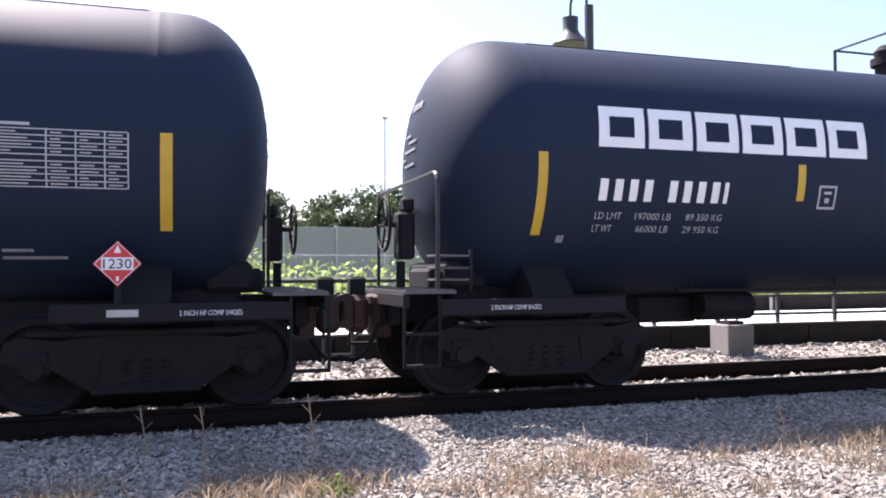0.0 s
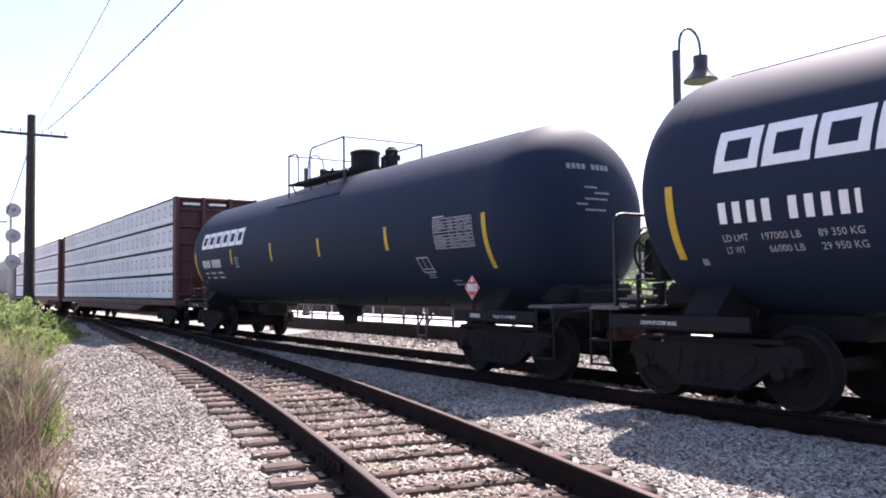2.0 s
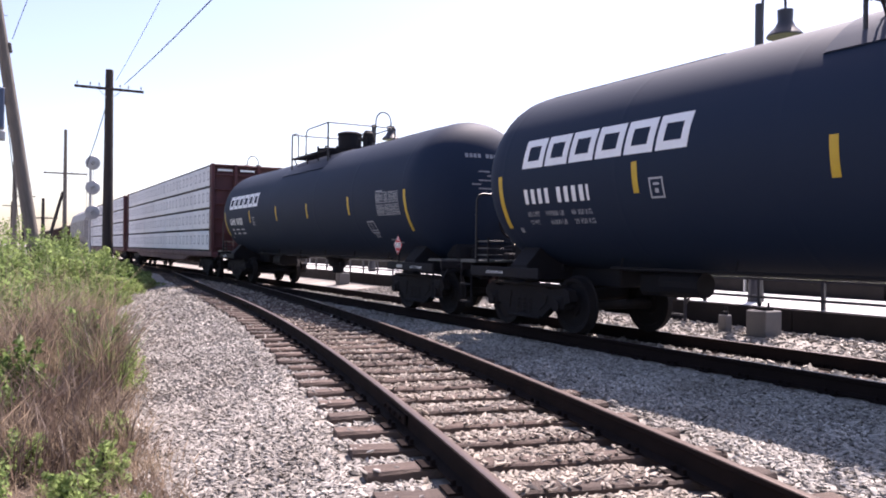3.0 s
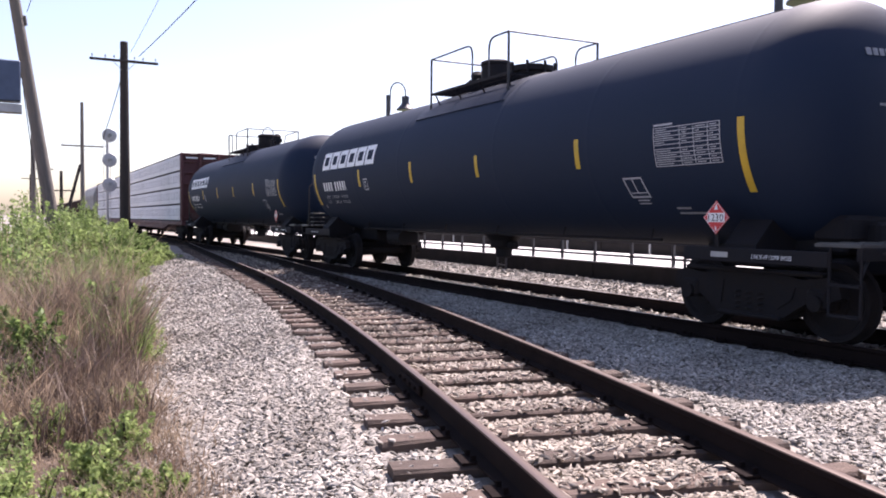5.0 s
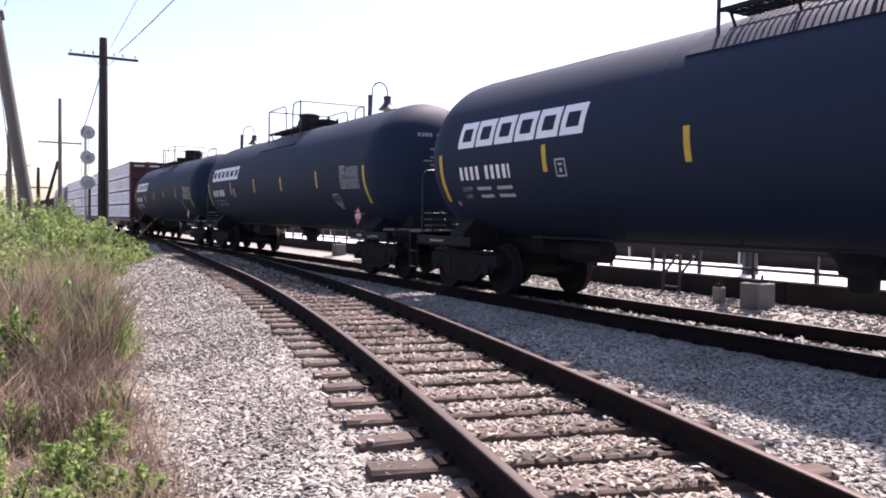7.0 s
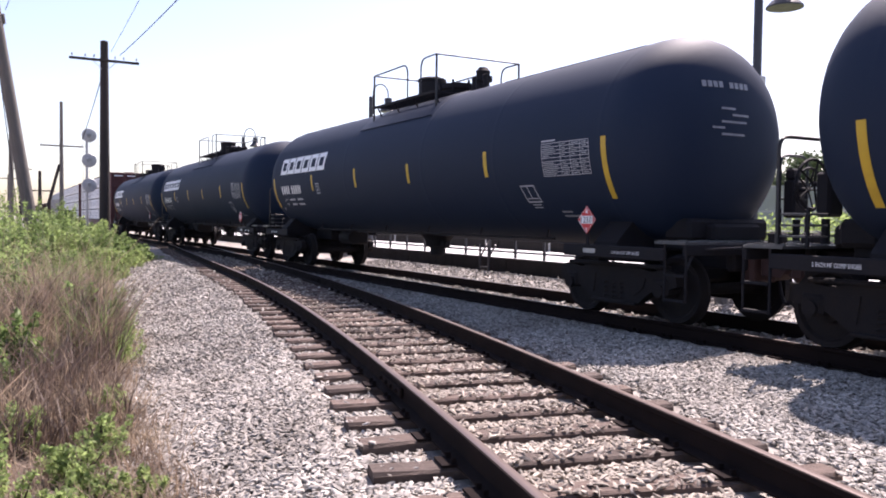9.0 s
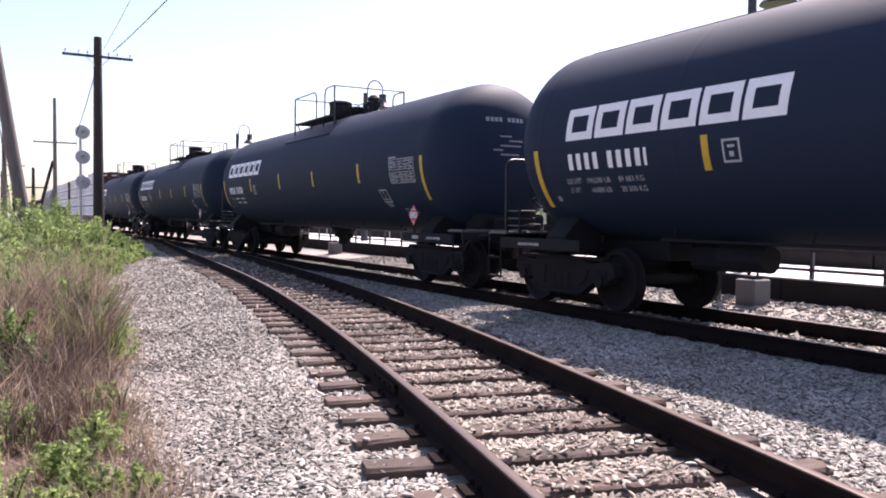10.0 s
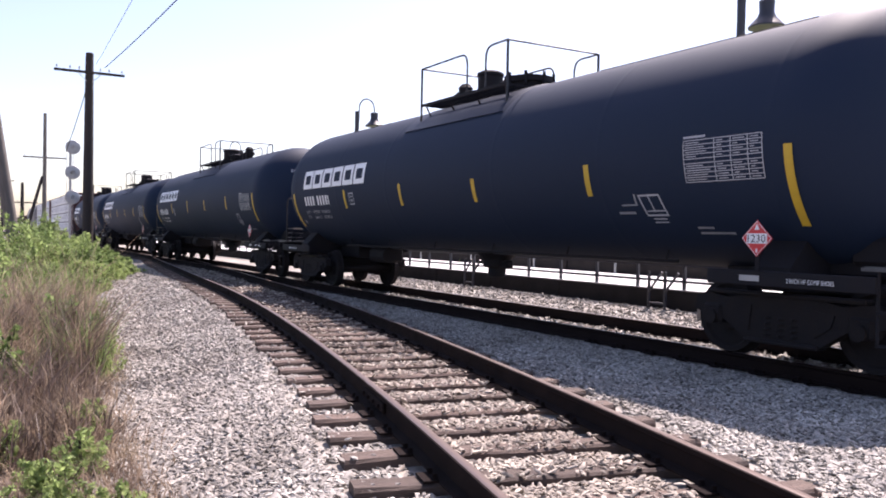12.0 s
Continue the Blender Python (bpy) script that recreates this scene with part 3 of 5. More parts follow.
    prism(bm, [(-0.03, 0.09), (0.03, 0.09), (0.0, 0.155)], -0.007, -0.005)
    box(bm, (0, -0.006, -0.125), (0.02, 0.003, 0.04))
    part("placard_panel", bm, WHITE, holder)
    V, F = letters("1230")
    bm = bmesh.new()
    sx = 0.22 / V[:, 0].max()
    vs = [bm.verts.new((-0.11 + sx * v[0], -0.010, -0.04 + 0.08 * v[1])) for v in V]
    for f in F:
        bm.faces.new([vs[i] for i in f])
    part("placard_number", bm, BLACK, holder)
    # stencils on the side sills
    for s, u in ((1, 7.19), (-1, -7.62)):
        V, F = letters("2 INCH HF COMP SHOES")
        bm = bmesh.new()
        sx = 0.52 / V[:, 0].max()
        vs = [bm.verts.new((u + sx * v[0], -1.359, 0.872 + 0.045 * v[1])) for v in V]
        for f in F:
            bm.faces.new([vs[i] for i in f])
        part("stencil", bm, WHITE, car, "small white brake shoe stencil")
    bm = bmesh.new()
    box(bm, (6.74, -1.358, 0.90), (0.25, 0.003, 0.06))
    part("sill_plate", bm, GALV, car, "worn pale plate")
    # lettering on the domed heads
    for s in (-1, 1):
        for (y, z, wd, hg) in ((-0.55, 3.02, 0.34, 0.08), (-0.12, 3.02, 0.36, 0.08), (-0.30, 2.74, 0.24, 0.028), (-0.12, 2.66, 0.30, 0.028), (-0.30, 2.57, 0.44, 0.028), (-0.45, 2.49, 0.2, 0.028), (-0.30, 2.41, 0.40, 0.028)):
            rr = math.hypot(y - 0.0, z - AXIS)
            cells = 1 if hg < 0.05 else 4
            for c in range(cells):
                ya, yb = y + wd * c / cells, y + wd * (c + 0.75) / cells if cells > 1 else y + wd
                bm = bmesh.new()
                vs = []
                for yy, zz in ((ya, z), (yb, z), (yb, z + hg), (ya, z + hg)):
                    sn = min(1, (math.hypot(yy, zz - AXIS) / RAD)) ** (1 / 0.82)
                    xx = TEND - HEAD + HEAD * math.sqrt(max(0, 1 - sn * sn)) ** 0.9
                    vs.append(bm.verts.new((s * (xx + 0.012), -s * yy * -1 if s < 0 else yy, zz)))
                bm.faces.new(vs)
                part("head_lettering", bm, WORN, car, "small white lettering on the tank head")


FIRST = tank_car()
LD = "LD LMT"
MARKS = [
    ([(("", 0.0, 0.3), ("", 0.5, 0.4), ("", 1.1, 0.4)), (("", 0.0, 0.2), ("", 0.5, 0.35), ("", 1.1, 0.4))], (0.75, 1.75, -0.6), False),
    ([((LD, 0, 0.30), ("197000 LB", 0.46, 0.42), ("89 350 KG", 1.06, 0.44)), (("LT WT", 0, 0.22), ("66000 LB", 0.50, 0.38), ("29 950 KG", 1.06, 0.44))], (-0.35, -1.25, 0.9), False),
    ([((LD, 0, 0.30), ("", 0.46, 0.42), ("", 1.06, 0.44)), (("LT WT", 0, 0.22), ("", 0.50, 0.38), ("", 1.06, 0.44))], (-0.35, 1.6, 0.8), False),
    ([((LD, 0, 0.30), ("196200 LB", 0.42, 0.46), ("89 883 KG", 1.04, 0.46)), (("LT WT", 0, 0.22), ("66800 LB", 0.46, 0.38), ("30 300 KG", 1.04, 0.46))], (-0.35, -1.4, 0.9), True),
]
TANKS = [FIRST] + [copy_thing(FIRST, pose(0, TY, 0)) for k in range(3)]
for k, (car, (lines, (dome, valve, hatch), spare)) in enumerate(zip(TANKS, MARKS)):
    car.matrix_basis = pose(START + CAR * (k - 1) + (0.13 if k == 3 else 0), TY, 0)
    tank_top(car, dome, valve, hatch, *(((-0.75, -0.1), 0.78) if k == 0 else ((0.36, 0.95), 0.58 if k == 3 else 0.72)))
    markings(car, lines, spare, *((0.15, 0.598) if k == 3 else (0.0, 0.565)))


# ---- loaded lumber cars ----
LUMBER = 24.0


def lumber_car():
    car = empty("lumber_car", pose(0, TY, 0), "oxide-red centre-beam flat car loaded with white-wrapped lumber bundles", "flat car", "lumber cars of the train")
    bm = bmesh.new()
    box(bm, (0, 0, 0.92), (22.6, 2.7, 0.2), 0.03)
    box(bm, (0, 0, 0.66), (12, 0.5, 0.4), 0.05)
    for s in (-1, 1):
        prism(bm, [(-8, 0.95), (8, 0.95), (6, 0.62), (-6, 0.62)], s * 1.28 - 0.04, s * 1.28 + 0.04)
    part("deck", bm, OXIDE, car)
    for s in (-1, 1):
        bm = bmesh.new()
        box(bm, (s * 11.05, 0, 2.68), (0.10, 2.75, 3.35), 0.02)
        head = part("bulkhead", bm, OXIDE, car, "oxide-red ribbed bulkhead")
        for q in (-1, -0.34, 0.34, 1):
            bm = bmesh.new()
            box(bm, (s * 11.18, q * 1.3, 2.68), (0.18, 0.12, 3.35), 0.02)
            part("bulkhead_post", bm, OXIDE, head)
        for z in (1.2, 1.75, 2.3, 2.85, 3.4, 3.95, 4.3):
            bm = bmesh.new()
            box(bm, (s * 11.16, 0, z), (0.14, 2.7, 0.07), 0.01)
            part("bulkhead_rib", bm, OXIDE, head)
        for q in (-0.85, 0.0):
            bm = bmesh.new()
            box(bm, (s * 11.262, q, 4.12), (0.006, 0.55, 0.07))
            part("reflector_strip", bm, WHITE, head, "white reflective strip")
    bm = bmesh.new()
    box(bm, (0, 0, 4.30), (22.0, 0.5, 0.16), 0.02)
    for i in range(11):
        box(bm, (-10 + 2 * i, 0, 2.66), (0.14, 0.16, 3.3), 0.02)
        box(bm, (-10 + 2 * i, 0, 4.42), (0.12, 0.6, 0.07), 0.01)
    part("centre_beam", bm, OXIDE, car)
    bm = bmesh.new()
    box(bm, (0, 0, 0), (3.05, 1.18, 0.74), 0.02)
    bundle = finish("lumber_bundle", bm, WRAP)
    bm = bmesh.new()     # a hollow square mark printed on the wrap
    for c, sz in (((-0.14, 0, 0), (0.05, 0.004, 0.36)), ((0.14, 0, 0), (0.05, 0.004, 0.36)), ((0, 0, 0.155), (0.23, 0.004, 0.05)), ((0, 0, -0.155), (0.23, 0.004, 0.05))):
        box(bm, c, sz)
    bmesh.ops.remove_doubles(bm, verts=bm.verts[:], dist=0.001)
    prints = finish("printed_mark", bm, PRINT)
    for s in (-1, 1):
        for i in range(7):
            for k in range(4):
                b = shared("wrapped_lumber", bundle, car, pose(-9.36 + 3.12 * i, s * 0.73, 1.45 + 0.82 * k, 0, 0, 0 if s < 0 else 180), "white plastic-wrapped lumber bundle")
                if s < 0:
                    for j in range(4):
                        shared("printed_mark", prints, b, pose(-1.14 + 0.76 * j + 0.1 * ((i + k) % 2), -0.593, 0.02))
                    if i == 0 and k == 0:
                        for kk in range(5):
                            bm = bmesh.new()
                            box(bm, (0, -0.72, 1.04 + 0.82 * kk), (21.8, 1.12, 0.06))
                            part("spacer_strip", bm, DARKWALL, car)
    for s in (-1, 1):
        truck(car, s * 9.2)
    ends(car, LUMBER / 2)
    return car


L1 = lumber_car()
L2 = copy_thing(L1, pose(0, TY, 0))
HEADX = START - CAR * 1.5
L1.matrix_basis, L2.matrix_basis = pose(HEADX - LUMBER / 2, TY, 0), pose(HEADX - LUMBER * 1.5, TY, 0)


def hopper_car():
    car = empty("hopper_car", pose(0, TY, 0), "grey covered hopper car with rounded sides", "hopper car")
    bm = bmesh.new()
    sec = [(-1.0, 1.2), (-1.5, 1.9), (-1.55, 3.4), (-1.35, 4.1), (-0.8, 4.5), (0.8, 4.5), (1.35, 4.1), (1.55, 3.4), (1.5, 1.9), (1.0, 1.2)]
    a = [bm.verts.new((-8.0, y, z)) for y, z in sec]
    b = [bm.verts.new((8.0, y, z)) for y, z in sec]
    bm.faces.new(a), bm.faces.new(b)
    for i in range(len(sec)):
        j = (i + 1) % len(sec)
        bm.faces.new((a[i], a[j], b[j], b[i]))
    for i in range(9):
        box(bm, (-8 + 2 * i, -1.56, 2.6), (0.1, 0.06, 1.5))
    part("body", bm, GREYCAR, car)
    for i in range(3):
        bm = bmesh.new()
        x = -5 + 5 * i
        bmesh.ops.create_cone(bm, cap_ends=True, segments=4, radius1=0.6, radius2=1.9, depth=1.0, matrix=Matrix.Translation((x, 0, 0.95)) @ Matrix.Rotation(radians(45), 4, "Z"))
        part("discharge_hopper", bm, GREYCAR, car)
    bm = bmesh.new()
    box(bm, (0, 0, 4.6), (15, 0.8, 0.06))
    for i in range(4):
        lathe(bm, [(4.5, 0.4), (4.72, 0.4), (4.76, 0.1)], 16, "Z")
        bmesh.ops.translate(bm, verts=bm.verts[-48:], vec=(-6 + 4 * i, 0, 0))
    part("roof_walk", bm, GALV, car)
    bm = bmesh.new()
    box(bm, (0, 0, 0.95), (17.0, 0.6, 0.3), 0.03)
    for s in (-1, 1):
        box(bm, (s * 8.3, 0, 1.1), (0.5, 2.8, 0.1))
        rod(bm, (s * 8.5, -1.35, 1.1), (s * 8.0, -1.4, 3.8), 0.04)
    part("frame", bm, GREYCAR, car)
    for s in (-1, 1):
        truck(car, s * 6.6)
    ends(car, 8.8)
    return car


def gondola():
    car = empty("gondola_car", pose(0, TY, 0), "rusty brown open gondola car with ribbed sides", "gondola car", "gondola cars of the train")
    bm = bmesh.new()
    box(bm, (0, 0, 1.0), (16.6, 2.9, 0.2), 0.02)
    for s in (-1, 1):
        box(bm, (0, s * 1.42, 2.1), (16.6, 0.08, 2.1), 0.01)
        box(bm, (s * 8.26, 0, 2.1), (0.08, 2.9, 2.1), 0.01)
        box(bm, (0, s * 1.46, 3.15), (16.7, 0.16, 0.14), 0.02)
        for i in range(12):
            box(bm, (-7.9 + 1.436 * i, s * 1.5, 2.05), (0.14, 0.12, 2.0), 0.02)
    part("body", bm, BROWN, car)
    bm = bmesh.new()
    n = 26
    g = [[bm.verts.new((-8.2 + 16.4 * i / n, -1.38 + 2.76 * j / 6, 2.6 + 0.5 * math.sin(j / 6 * math.pi) + 0.3 * noise.noise((i * 0.6, j * 0.8, 3)))) for j in range(7)] for i in range(n + 1)]
    for i in range(n):
        for j in range(6):
            bm.faces.new((g[i][j], g[i + 1][j], g[i + 1][j + 1], g[i][j + 1]))
    part("load", bm, BROWN, car)
    for s in (-1, 1):
        truck(car, s * 6.4)
    ends(car, 8.8)
    return car


HOP = hopper_car()
GON = gondola()
GONS = [GON] + [copy_thing(GON, pose(0, TY, 0)) for k in range(3)]
x = HEADX - 2 * LUMBER
HOP.matrix_basis = pose(x - 8.8, TY, 0)
for k, c in enumerate(GONS):
    c.matrix_basis = pose(x - 8.8 - 17.6 * (k + 1), TY, 0)
TRAIN = TANKS + [L1, L2, HOP] + GONS


# ---- ground ----
def ground_z(x, y):
    d = siding_y(max(min(x, 14), -60)) - y
    z = GZ + 0.025 * max(0.0, min(1.0, (2.2 - abs(y - TY)) / 0.6))
    if d > 1.5:
        z -= min((d - 1.5) * 0.16, 0.16)
    z -= 0.035 * max(0.0, min(1.0, (1.62 - abs(d)) / 0.25)) - 0.014 * max(0.0, min(1.0, (0.72 - abs(d)) / 0.1))
    if y > 11.0:
        z += 0.09 * min(1.0, (y - 11.0) / 1.0) * (1 if y < 15 else 0)     # ballast heaped against the platform
    return z


xs = [-3000, -1200, -500, -250, -150, -100, -80] + [-65 + 1.0 * i for i in range(36)] + [-29 + 0.5 * i for i in range(88)] + [16, 20, 26, 35, 50, 80, 150, 400, 1200, 3000]
ys = [-3000, -1000, -300, -100, -40, -20, -12, -8] + [-5 + 0.4 * i for i in range(48)] + [15, 18, 22, 27, 31, 33, 36, 40, 44, 60, 90, 200, 600, 3000]
V = np.array([(x, y, ground_z(x, y) + (0.02 * noise.noise((x * 1.3, y * 1.3, 0)) - 0.015)) for x in xs for y in ys])
nx, ny = len(xs), len(ys)
F = [(i * ny + j, (i + 1) * ny + j, (i + 1) * ny + j + 1, i * ny + j + 1) for i in range(nx - 1) for j in range(ny - 1)]
ground = new("ground", fast_mesh("ground", V, F, BED))
for p in ground.data.polygons:
    p.use_smooth = True
tagged(ground, "grey crushed-stone ballast ground", "ground", kind="structure")


# ---- tracks ----
PROFILE = [(-0.072, -0.188), (0.072, -0.188), (0.072, -0.176), (0.012, -0.153), (0.009, -0.05), (0.036, -0.035), (0.036, -0.006), (0.028, 0.0), (-0.028, 0.0), (-0.036, -0.006), (-0.036, -0.035), (-0.009, -0.05), (-0.012, -0.153), (-0.072, -0.176)]


def rail_mesh(points, side):
    """A rail along a line of (x, y, z), moved sideways."""
    bm = bmesh.new()
    rings = []
    for i, p in enumerate(points):
        a, b = points[max(i - 1, 0)], points[min(i + 1, len(points) - 1)]
        t = Vector((b[0] - a[0], b[1] - a[1], 0)).normalized()
        nrm = Vector((-t.y, t.x, 0))
        base = Vector(p) + nrm * side
        rings.append([bm.verts.new(base + nrm * u + Vector((0, 0, w))) for u, w in PROFILE])
    k = len(PROFILE)
    for p, q in zip(rings, rings[1:]):
        for i in range(k):
            f = bm.faces.new((p[i], p[(i + 1) % k], q[(i + 1) % k], q[i]))
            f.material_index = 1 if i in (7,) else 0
    bm.faces.new(rings[0]), bm.faces.new(rings[-1])
    return bm


def tie_mesh(seed):
    rnd = random.Random(seed)
    bm = bmesh.new()
    n = 8
    rings = []
    for i in range(n + 1):
        y = -1.28 + 2.66 * i / n
        jz, jx = rnd.uniform(-0.008, 0.006), rnd.uniform(-0.008, 0.008)
        e = 0.012 if i in (0, n) else 0
        rings.append([bm.verts.new((sx * (0.112 - e) + jx, y, z + jz * (z > -0.1))) for sx, z in ((-1, -0.20), (1, -0.20), (1, -0.015 - e), (0.82, 0), (-0.82, 0), (-1, -0.015 - e))])
    for p, q in zip(rings, rings[1:]):
        for i in range(6):
            bm.faces.new((p[i], p[(i + 1) % 6], q[(i + 1) % 6], q[i]))
    bm.faces.new(rings[0]), bm.faces.new(rings[-1])
    return finish("tie", bm, TIE)


TIES = [tie_mesh(k) for k in range(6)]
bm = bmesh.new()
box(bm, (0, 0, 0.008), (0.19, 0.33, 0.016))
for s in (-1, 1):
    for q in (-1, 1):
        box(bm, (q * 0.06, s * 0.085, 0.03), (0.022, 0.03, 0.04))
PLATE = finish("tie_plate", bm, RAIL)


def track(name, label, line, x0, x1, step, plates):
    tr = empty(name, Matrix(), label, "railway track", kind="structure")
    pts = []
    x = x0
    while x < x1:
        pts.append((x, line(x), 0))
        x += 0.5
    for s in (-1, 1):
        part("rail", rail_mesh(pts, s * HALF_GAUGE), [RAIL, RAILTOP], tr, "rusty brown steel rail, sides darkened as if in shade, with a paler running surface", True)
    rnd = random.Random(len(name))
    x = x0 + 0.3
    while x < x1:
        slope = math.degrees(math.atan((line(x + 0.2) - line(x - 0.2)) / 0.4))
        turn = slope + rnd.uniform(-1.5, 1.5)
        m = pose(x, line(x) + rnd.uniform(-0.06, 0.06), -0.189 + rnd.uniform(-0.008, 0.002), 0, 0, turn)
        shared("tie", rnd.choice(TIES), tr, m)
        if plates[0] < x < plates[1]:
            for s in (-1, 1):
                c = Vector((x, line(x), 0)) + Matrix.Rotation(radians(slope), 3, "Z") @ Vector((0, s * HALF_GAUGE, 0))
                shared("tie_plate", PLATE, tr, pose(c.x, c.y, -0.188, 0, 0, slope))
        x += step
    return tr


MAIN = track("main_track", "railway track with rusty rails under the passing train", lambda x: TY, -130, 24, 0.56, (-9, 8))
SIDE = track("siding_track", "rusty siding track on weathered brown wooden ties curving into the main track", siding_y, -40, 11, 0.585, (-16, 2))
# joint bars on the siding
for x, s in ((-5.9, -1), (-17.5, 1), (-18.2, -1)):
    sl = math.atan((siding_y(x + 0.2) - siding_y(x - 0.2)) / 0.4)
    c = Vector((x, siding_y(x), 0)) + Matrix.Rotation(sl, 3, "Z") @ Vector((0, s * HALF_GAUGE, 0))
    for q in (-1, 1):
        bm = bmesh.new()
        box(bm, (0, q * 0.028, -0.092), (0.76, 0.03, 0.085), 0.01)
        for i in range(4):
            rod(bm, (-0.27 + 0.18 * i, q * 0.03, -0.09), (-0.27 + 0.18 * i, q * 0.065, -0.09), 0.016, 6)
        jb = part("joint_bar", bm, RAIL, SIDE)
        jb.matrix_basis = Matrix.Translation(c) @ Matrix.Rotation(sl, 4, "Z")


# ---- platform behind the train ----
PY = 12.3
bm = bmesh.new()
box(bm, (-30, PY + 2.2, 0.01), (140, 4.0, 0.50))
tagged(new("platform", finish("platform", bm, PAVE)), "pale sunlit concrete platform paving", "platform", kind="structure")
edge = empty("platform_edge", Matrix(), "dark timber wall along the platform edge", "retaining wall", kind="structure")
bm = bmesh.new()
box(bm, (0, 0, 0), (2.98, 0.2, 0.49), 0.015)
BEAM = finish("beam", bm, DARKWALL)
for i in range(34):
    shared("beam", BEAM, edge, pose(-80 + 3 * i, PY + 0.08, 0.02))
# Added dark strip: stands for the shaded near side of the backlit hedge.
back = empty("platform_back_wall", Matrix(), "added low dark wall standing for the shaded hedge behind the platform", "wall", kind="structure")
bm = bmesh.new()
box(bm, (0, 0, 0), (4.96, 0.18, 0.85), 0.015)
BACK = finish("wall_section", bm, DARKWALL)
for i in range(24):
    shared("wall_section", BACK, back, pose(-88 + 5 * i, PY + 4.32, 0.20))
fence = empty("platform_railing", Matrix(), "dark metal railing along the platform edge", "railing", kind="structure")
bm = bmesh.new()
box(bm, (0, 0, 0.24), (0.06, 0.06, 0.9))
FPOST = finish("railing_post", bm, LAMPM)
for i in range(72):
    shared("railing_post", FPOST, fence, pose(-78 + 1.35 * i, PY + 0.35, 0.47))
for z in (0.42, 0.76, 1.10):
    bm = bmesh.new()
    box(bm, (-30, PY + 0.35, z), (98, 0.045, 0.05))
    part("railing_bar", bm, LAMPM, fence)


def pedestal(x, w, h, label):
    th = empty("concrete_block", pose(x, PY - 0.68, GZ + 0.02), label, "concrete block", "concrete blocks by the platform")
    bm = bmesh.new()
    box(bm, (0, 0, h / 2), (w, w, h), 0.02)
    part("block", bm, CONC, th)
    bm = bmesh.new()
    box(bm, (0, 0, h + 0.03), (w * 0.6, w * 0.5, 0.06), 0.01)
    for s in (-1, 1):
        rod(bm, (s * w * 0.22, 0, h + 0.05), (s * w * 0.22, 0, h + 0.14), 0.02, 6)
    part("bolt_plate", bm, BLACK, th)


pedestal(-9.55, 0.42, 0.46, "pale square concrete footing beside the platform")
pedestal(9.28, 0.52, 0.52, "pale square concrete footing beside the platform")
pedestal(-10.4, 0.18, 0.32, "small pale concrete footing beside the platform")
pedestal(-29.0, 0.42, 0.46, "pale square concrete footing beside the platform")


def bracket(x):
    th = empty("step_frame", pose(x, PY - 0.42, GZ), "small dark metal step frame at the platform edge", "metal step")
    bm = bmesh.new()
    for s in (-1, 1):
        box(bm, (s * 0.22, 0, 0.42), (0.045, 0.045, 0.88))
    box(bm, (0, 0, 0.22), (0.44, 0.045, 0.04))
    part("frame", bm, LAMPM, th)
    for dx in (-0.22, 0.22):
        bm = bmesh.new()
        rod(bm, (dx, 0, 0.45), (dx + 0.35, 0, 0.85), 0.025)
        part("brace", bm, LAMPM, th)


for x in (-11.85, -19.0, 2.5):
    bracket(x)


def lamp_post(x, y=13.5):
    th = empty("platform_lamp", pose(x, y, 0.2), "dark gooseneck platform lamp post with a bell shade", "street lamp", "platform lamps")
    bm = bmesh.new()
    rod(bm, (0, 0, 0), (0, 0, 6.1), 0.095, 12, 0.085)
    rod(bm, (0, 0, 0), (0, 0, 0.6), 0.17, 12, 0.13)
    part("post", bm, LAMPM, th)
    bm = bmesh.new()
    pts = [Vector((0, 0.08, 5.4)), Vector((0, 0.10, 6.25))] + [Vector((0, 0.44 - 0.34 * math.cos(a), 6.25 + 0.40 * math.sin(a))) for a in [math.pi * i / 9 for i in range(10)]] + [Vector((0, 0.78, 6.05))]
    tube(bm, pts, 0.028, 8)
    part("gooseneck", bm, LAMPM, th)
    bm = bmesh.new()
    lathe(bm, [(5.54, 0.37), (5.57, 0.37), (5.65, 0.30), (5.75, 0.20), (5.86, 0.15), (6.10, 0.16), (5.94, 0.10), (6.04, 0.08), (6.10, 0.03)], 24, "Z")
    bmesh.ops.translate(bm, verts=bm.verts[:], vec=(0, 0.78, 0))
    part("shade", bm, LAMPM, th, "dark bell-shaped lamp shade", True)
    bm = bmesh.new()
    box(bm, (0.08, -0.05, 3.9), (0.22, 0.2, 0.3), 0.02)
    part("junction_box", bm, GALV, th, "pale electrical box")


for x in (7.6, -11.3, -30.5, -50.0):
    lamp_post(x)

# grass, fence wall and trees beyond the platform
bm = bmesh.new()
v = [bm.verts.new(p) for p in ((-160, 16.6, GZ + 0.06), (110, 16.6, GZ + 0.06), (110, 90, GZ + 0.06), (-160, 90, GZ + 0.06))]
bm.faces.new(v)
tagged(new("grass_field", finish("grass_field", bm, GRASSM)), "sunlit green grassy ground behind the platform", "grass", kind="structure")
wall = empty("boundary_fence", Matrix(), "long grey panel fence", "fence", kind="structure")
bm = bmesh.new()
box(bm, (0, 0, 0), (2.94, 0.12, 4.1), 0.01)
PANEL = finish("panel", bm, FENCE)
bm = bmesh.new()
box(bm, (0, 0, 0), (0.14, 0.2, 4.2), 0.01)
FP = finish("fence_post", bm, GALV)
for i in range(36):
    shared("panel", PANEL, wall, pose(-62 + 3 * i, 46, ground_z(0, 46) + 2.05))
    shared("fence_post", FP, wall, pose(-63.5 + 3 * i, 45.95, ground_z(0, 46) + 2.08))
